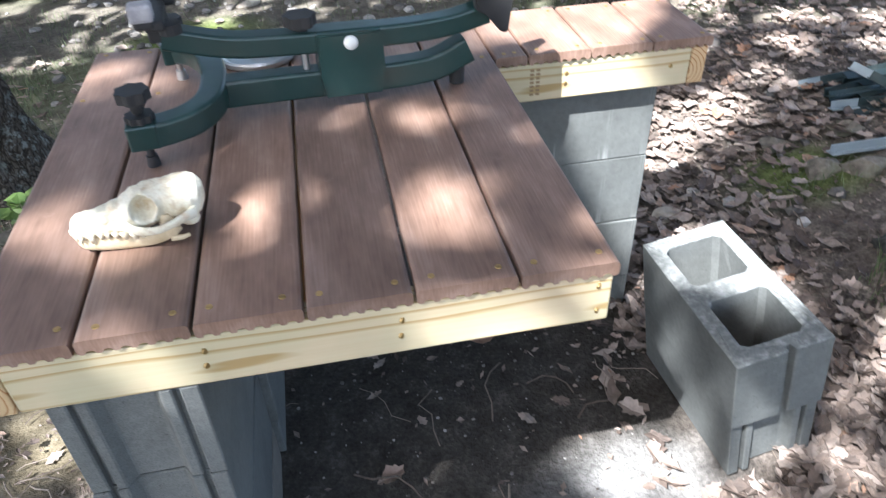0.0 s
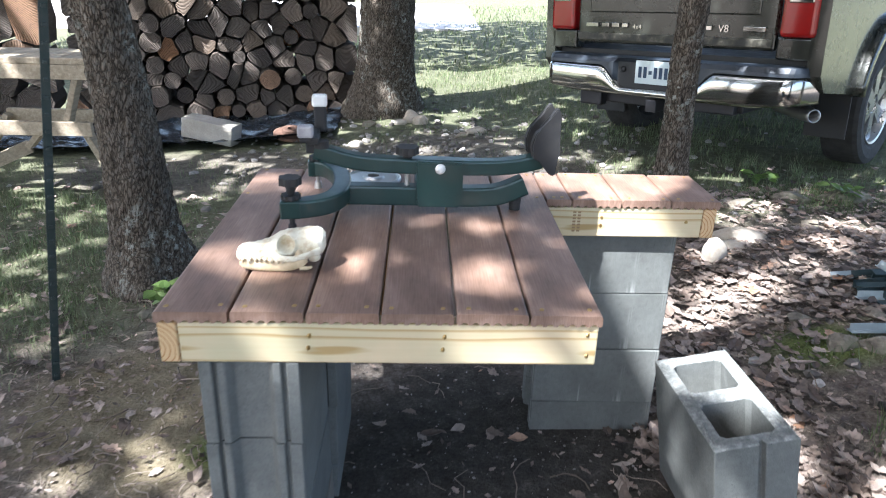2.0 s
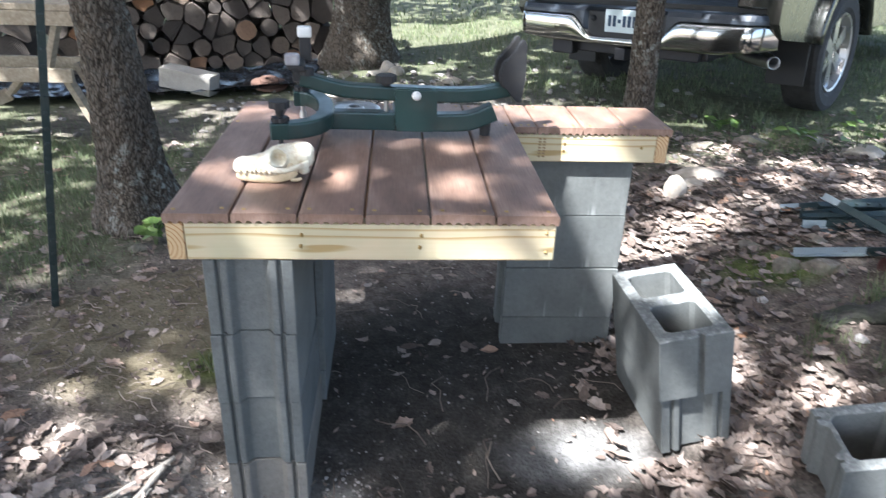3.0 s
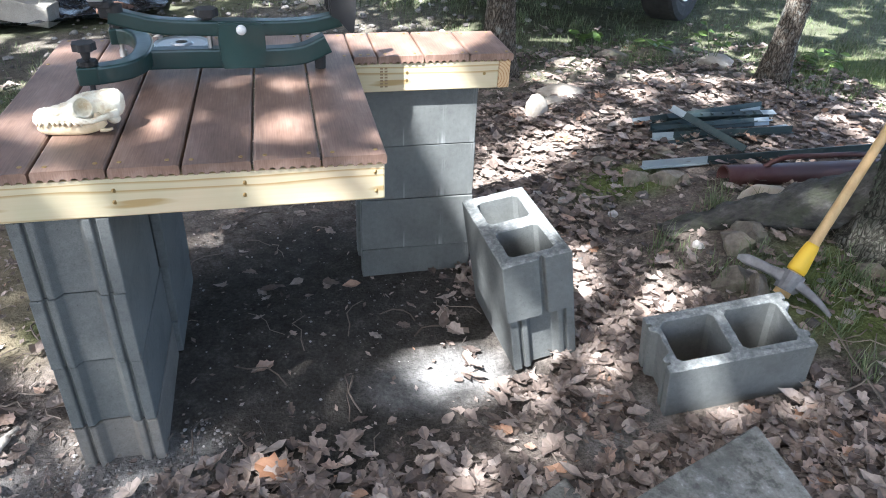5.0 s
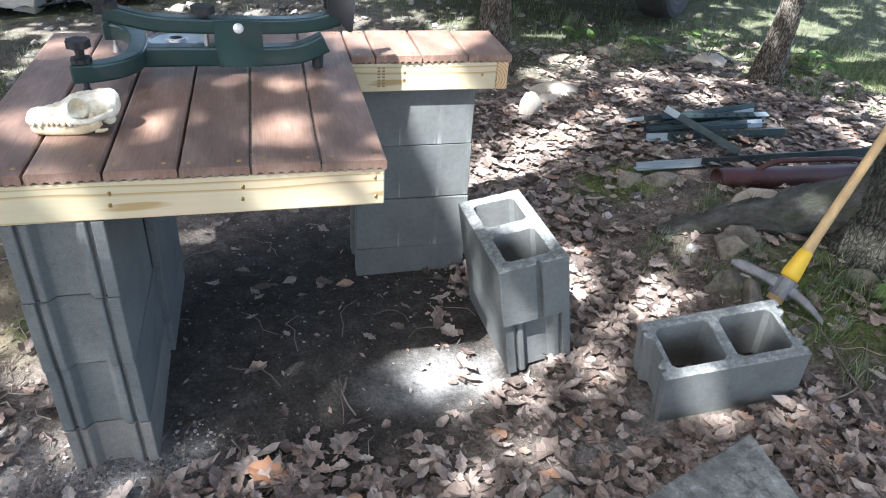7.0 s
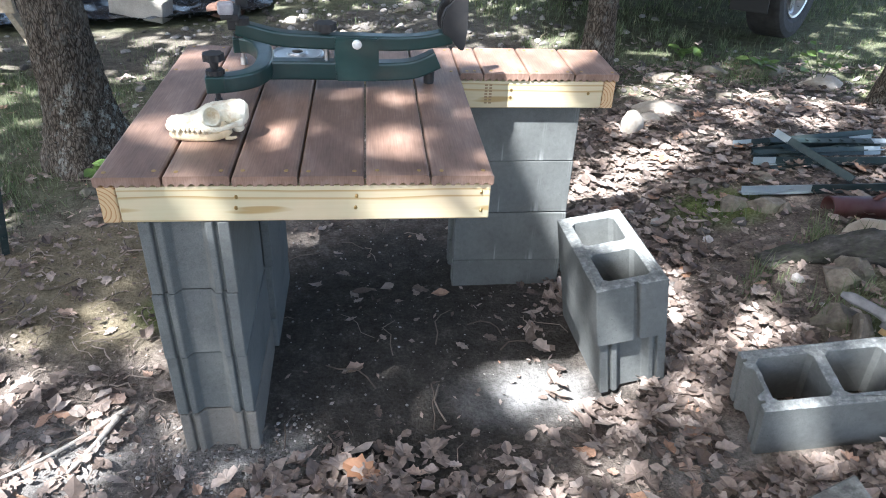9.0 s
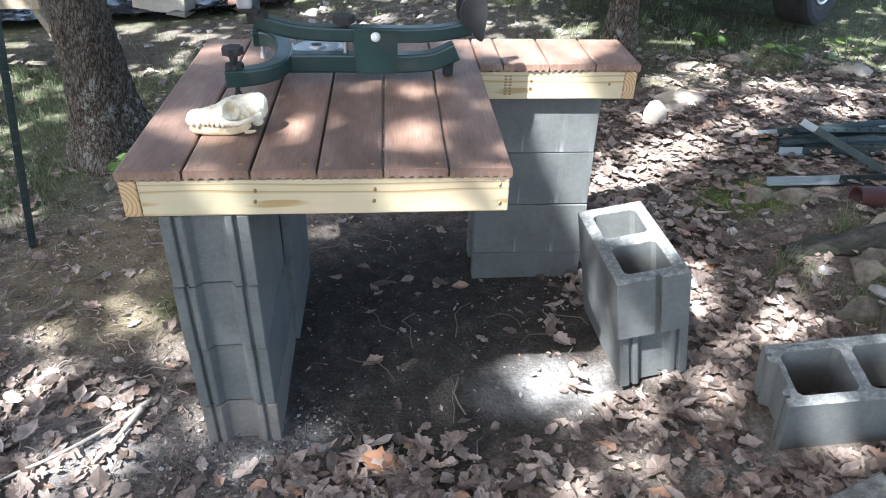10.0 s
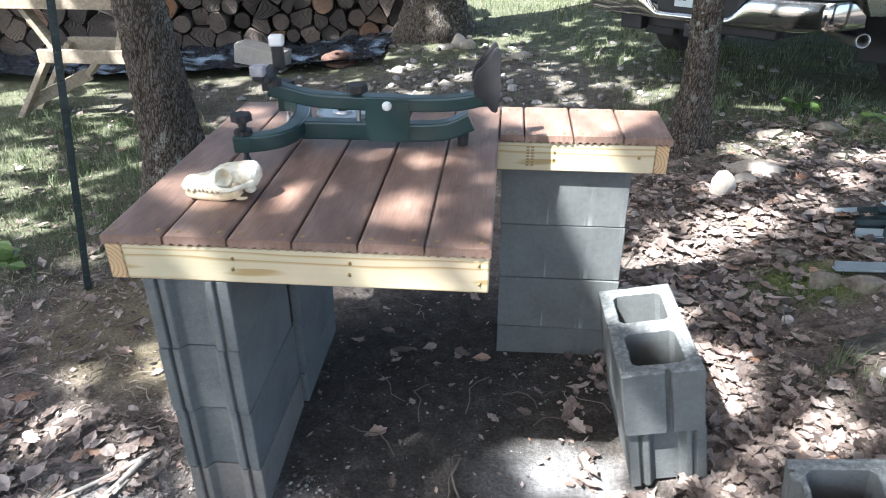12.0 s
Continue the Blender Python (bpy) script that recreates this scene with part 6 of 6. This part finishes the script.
def litter_density(x, y):
    d = 0.03
    d = max(d, smoothstep(1.02, 1.4, x) * smoothstep(-0.1, 0.2, 3.0 - y) * (1 - 0.45 * smoothstep(2.2, 3.2, x) * (1 - smoothstep(0.9, 1.4, y))))
    d = max(d, 0.95 * smoothstep(0.0, 0.45, -y + 0.12) * (0.65 + 0.35 * smoothstep(0.0, 0.6, x)))
    d = max(d, 0.75 * smoothstep(-0.05, 0.25, -x) * smoothstep(0.1, 0.5, 0.62 - y))
    d = max(d, 0.10 * smoothstep(0.0, 0.5, -x) * (1 - smoothstep(1.2, 1.8, y)))
    for cx, cy, r in ((2.40, 0.15, 0.55), (2.3, -0.25, 0.25), (2.1, 0.95, 0.38), (2.4, 0.75, 0.45), (2.0, 0.5, 0.35)):
        d *= 1 - 0.72 * (1 - smoothstep(r * 0.5, r, math.hypot(x - cx, y - cy)))
    if y > 2.2:
        d = min(d, 0.30 * (1 - smoothstep(2.4, 4.5, y)) + 0.03)
    d *= 0.72 + 0.75 * noise.noise((x * 2.6, y * 2.6, 4.0))
    return d


def scatter_litter():
    g = random.Random(21)
    vs, fs = [], []
    for _ in range(50000):
        x, y = g.uniform(-2.2, 4.0), g.uniform(-1.6, 3.6)
        if blocked(x, y) or g.random() > litter_density(x, y):
            continue
        if 2.3 < x < 3.1 and 1.35 < y < 1.76 and g.random() < 0.75:
            continue
        s = g.choice((0.03, 0.042, 0.054, 0.07)) * g.uniform(0.8, 1.25)
        add_leaf(vs, fs, g, x, y, gz(x, y) + 0.006 + g.uniform(0, 0.022), s, LOBES if g.random() < 0.65 else PLAIN, 0.26, 0.8)
    for _ in range(11000):
        x, y = g.uniform(0.2, 2.7), g.uniform(-1.2, 0.5)
        if blocked(x, y) or g.random() > 1.6 * litter_density(x, y) - 0.3:
            continue
        add_leaf(vs, fs, g, x, y, gz(x, y) + 0.008 + g.uniform(0, 0.025), g.uniform(0.035, 0.07), LOBES if g.random() < 0.6 else PLAIN, 0.32, 1.0)
    for _ in range(60000):
        x, y = g.uniform(-2.0, 3.6), g.uniform(-1.4, 3.0)
        if blocked(x, y) or g.random() > litter_density(x, y) + (0.03 if 0.2 < x < 1.15 and -0.05 < y < 1.2 else 0.35 if x < 0.1 and y < 1.2 else 0.15):
            continue
        add_leaf(vs, fs, g, x, y, gz(x, y) + 0.004 + g.uniform(0, 0.008), g.uniform(0.008, 0.026), PLAIN[::2], 0.6, 0.8)
    stuff("leaf_litter", vs, fs, M_DRY, "dry curled brown oak leaves strewn over the ground", "leaf litter")


def grass_density(x, y):
    d = 0.0
    d = max(d, smoothstep(0.55, 0.95, -x + 0.25 * noise.noise((x, y * 2, 1.0))) * smoothstep(0.75, 1.5, y) * 1.3)
    d = max(d, 0.5 * smoothstep(2.3, 3.2, y))
    d = max(d, 0.9 * smoothstep(3.6, 4.6, y) * smoothstep(0.9, 1.8, x))
    d = max(d, 0.8 * smoothstep(6.2, 7.2, y))
    if 2.6 < y < 5.6 and -0.9 < x < 1.5:
        d *= 0.25
    if 3.3 < y < 5.6 and x <= -0.9:
        d *= 0.22
    if x < 0.1 and 4.2 < y < 6.5:
        d *= 0.12
    for cx, cy, r in ((2.05, 1.0, 0.16), (2.2, 0.75, 0.14), (2.35, 0.8, 0.12), (2.2, 0.3, 0.12), (2.45, 0.12, 0.15), (2.35, -0.25, 0.15), (1.95, 0.48, 0.12), (2.9, 2.9, 0.5), (-0.05, 0.62, 0.12), (3.9, 1.9, 0.5), (4.2, 2.6, 0.8)):
        d = max(d, 1.5 * (1 - smoothstep(r * 0.5, r, math.hypot(x - cx, y - cy))))
    return d * (0.55 + 0.8 * noise.noise((x * 3.1, y * 3.1, 8.0)))


def scatter_grass():
    g = random.Random(5)
    vs, fs = [], []

    def blade(x, y, h, w):
        a = g.uniform(0, 6.28)
        lean, a2 = g.uniform(0.1, 0.75) * h, g.uniform(0, 6.28)
        cx, cy = math.cos(a) * w, math.sin(a) * w
        lx, ly = math.cos(a2) * lean, math.sin(a2) * lean
        z, n = gz(x, y) - 0.004, len(vs)
        vs.extend(((x - cx, y - cy, z), (x + cx, y + cy, z), (x + lx * .4 + cx * .7, y + ly * .4 + cy * .7, z + h * .6), (x + lx * .4 - cx * .7, y + ly * .4 - cy * .7, z + h * .6), (x + lx, y + ly, z + h)))
        fs.extend(((n, n + 1, n + 2, n + 3), (n + 3, n + 2, n + 4)))
    for x0, x1, y0, y1, count, hh, w in ((-4.2, 6.8, -0.4, 4.4, 190000, 0.042, 0.0017), (-1.5, 8.0, 4.4, 9.0, 70000, 0.055, 0.0028), (-6.0, 12.0, 9.0, 20.0, 34000, 0.07, 0.008)):
        for _ in range(count):
            x, y = g.uniform(x0, x1), g.uniform(y0, y1)
            d = grass_density(x, y)
            if d < 0.03 or g.random() > d:
                continue
            blade(x, y, hh * g.uniform(0.4, 1.5), w * g.uniform(0.7, 1.4))
    for _ in range(260):
        x, y = g.uniform(-2.4, 4.2), g.uniform(-0.3, 3.8)
        if grass_density(x, y) < 0.25:
            continue
        for _ in range(26):
            blade(x + g.gauss(0, 0.02), y + g.gauss(0, 0.02), g.uniform(0.05, 0.13), 0.0019)
    for _ in range(38):
        x, y = g.gauss(2.33, 0.2), g.gauss(0.1, 0.32)
        if blocked(x, y):
            continue
        for _ in range(22):
            blade(x + g.gauss(0, 0.018), y + g.gauss(0, 0.018), g.uniform(0.04, 0.11), 0.0018)
    stuff("grass", vs, fs, M_GRASS, "thin patchy green woodland grass with bare spots", "grass")


def scatter_pebbles():
    g = random.Random(8)
    vs, fs = [], []
    base = bmesh.new()
    bmesh.ops.create_icosphere(base, subdivisions=1, radius=1.0)
    bv = [v.co.copy() for v in base.verts]
    bf = [[v.index for v in f.verts] for f in base.faces]
    base.free()

    def stone(x, y, s):
        n = len(vs)
        q = Euler((g.uniform(0, 6), g.uniform(0, 6), g.uniform(0, 6))).to_matrix()
        k = Vector((g.uniform(0.7, 1.3), g.uniform(0.7, 1.3), g.uniform(0.4, 0.8)))
        for v in bv:
            p = q @ (v * g.uniform(0.75, 1.2))
            vs.append((x + p.x * s * k.x, y + p.y * s * k.y, gz(x, y) + s * 0.25 + p.z * s * k.z))
        fs.extend([[i + n for i in f] for f in bf])
    for _ in range(1100):
        x, y = g.uniform(0.15, 1.45), g.uniform(-0.5, 1.4)
        if not blocked(x, y):
            stone(x, y, g.choice((0.0015, 0.002, 0.003, 0.005)))
    for _ in range(900):
        x, y = g.gauss(0.2, 0.16), g.gauss(-0.04, 0.09)
        if not blocked(x, y):
            stone(x, y, g.uniform(0.002, 0.007))
    for _ in range(1000):
        x, y = g.gauss(0.5, 1.2), g.gauss(4.2, 0.9)
        if y > 2.4:
            stone(x, y, g.choice((0.008, 0.012, 0.02, 0.035)))
    for _ in range(260):
        x, y = g.uniform(1.5, 3.6), g.uniform(-0.2, 3.2)
        if not blocked(x, y):
            stone(x, y, g.choice((0.01, 0.015, 0.025)))
    stuff("pebbles", vs, fs, M_PEBBLE, "small grey stones and grit on bare dirt", "pebbles")


def scatter_twigs():
    g = random.Random(13)
    bm = bmesh.new()
    for k in range(640):
        x, y = (g.uniform(-1.8, 3.2), g.uniform(-1.2, 2.6)) if k < 360 else (g.uniform(-1.3, 0.1), g.uniform(-0.4, 1.4))
        if blocked(x, y):
            continue
        a, L = g.uniform(0, 6.28), g.uniform(0.05, 0.22) if k < 360 else g.uniform(0.03, 0.12)
        pts = []
        for i in range(5):
            t = i / 4
            a += g.uniform(-0.35, 0.35)
            px, py = x + math.cos(a) * L * t, y + math.sin(a) * L * t
            pts.append((px, py, gz(px, py) + 0.009 + 0.01 * math.sin(t * 3)))
        r = g.uniform(0.0012, 0.003)
        sweep(bm, pts, [(r, 0), (0, r), (-r, 0), (0, -r)])
    me = bpy.data.meshes.new("twigs")
    bm.to_mesh(me)
    bm.free()
    me.materials.append(M_TWIG)
    tagged(new("twigs", me), "thin dry twigs scattered among leaves", "twigs", kind="stuff")


scatter_litter()
scatter_grass()
scatter_pebbles()
scatter_twigs()
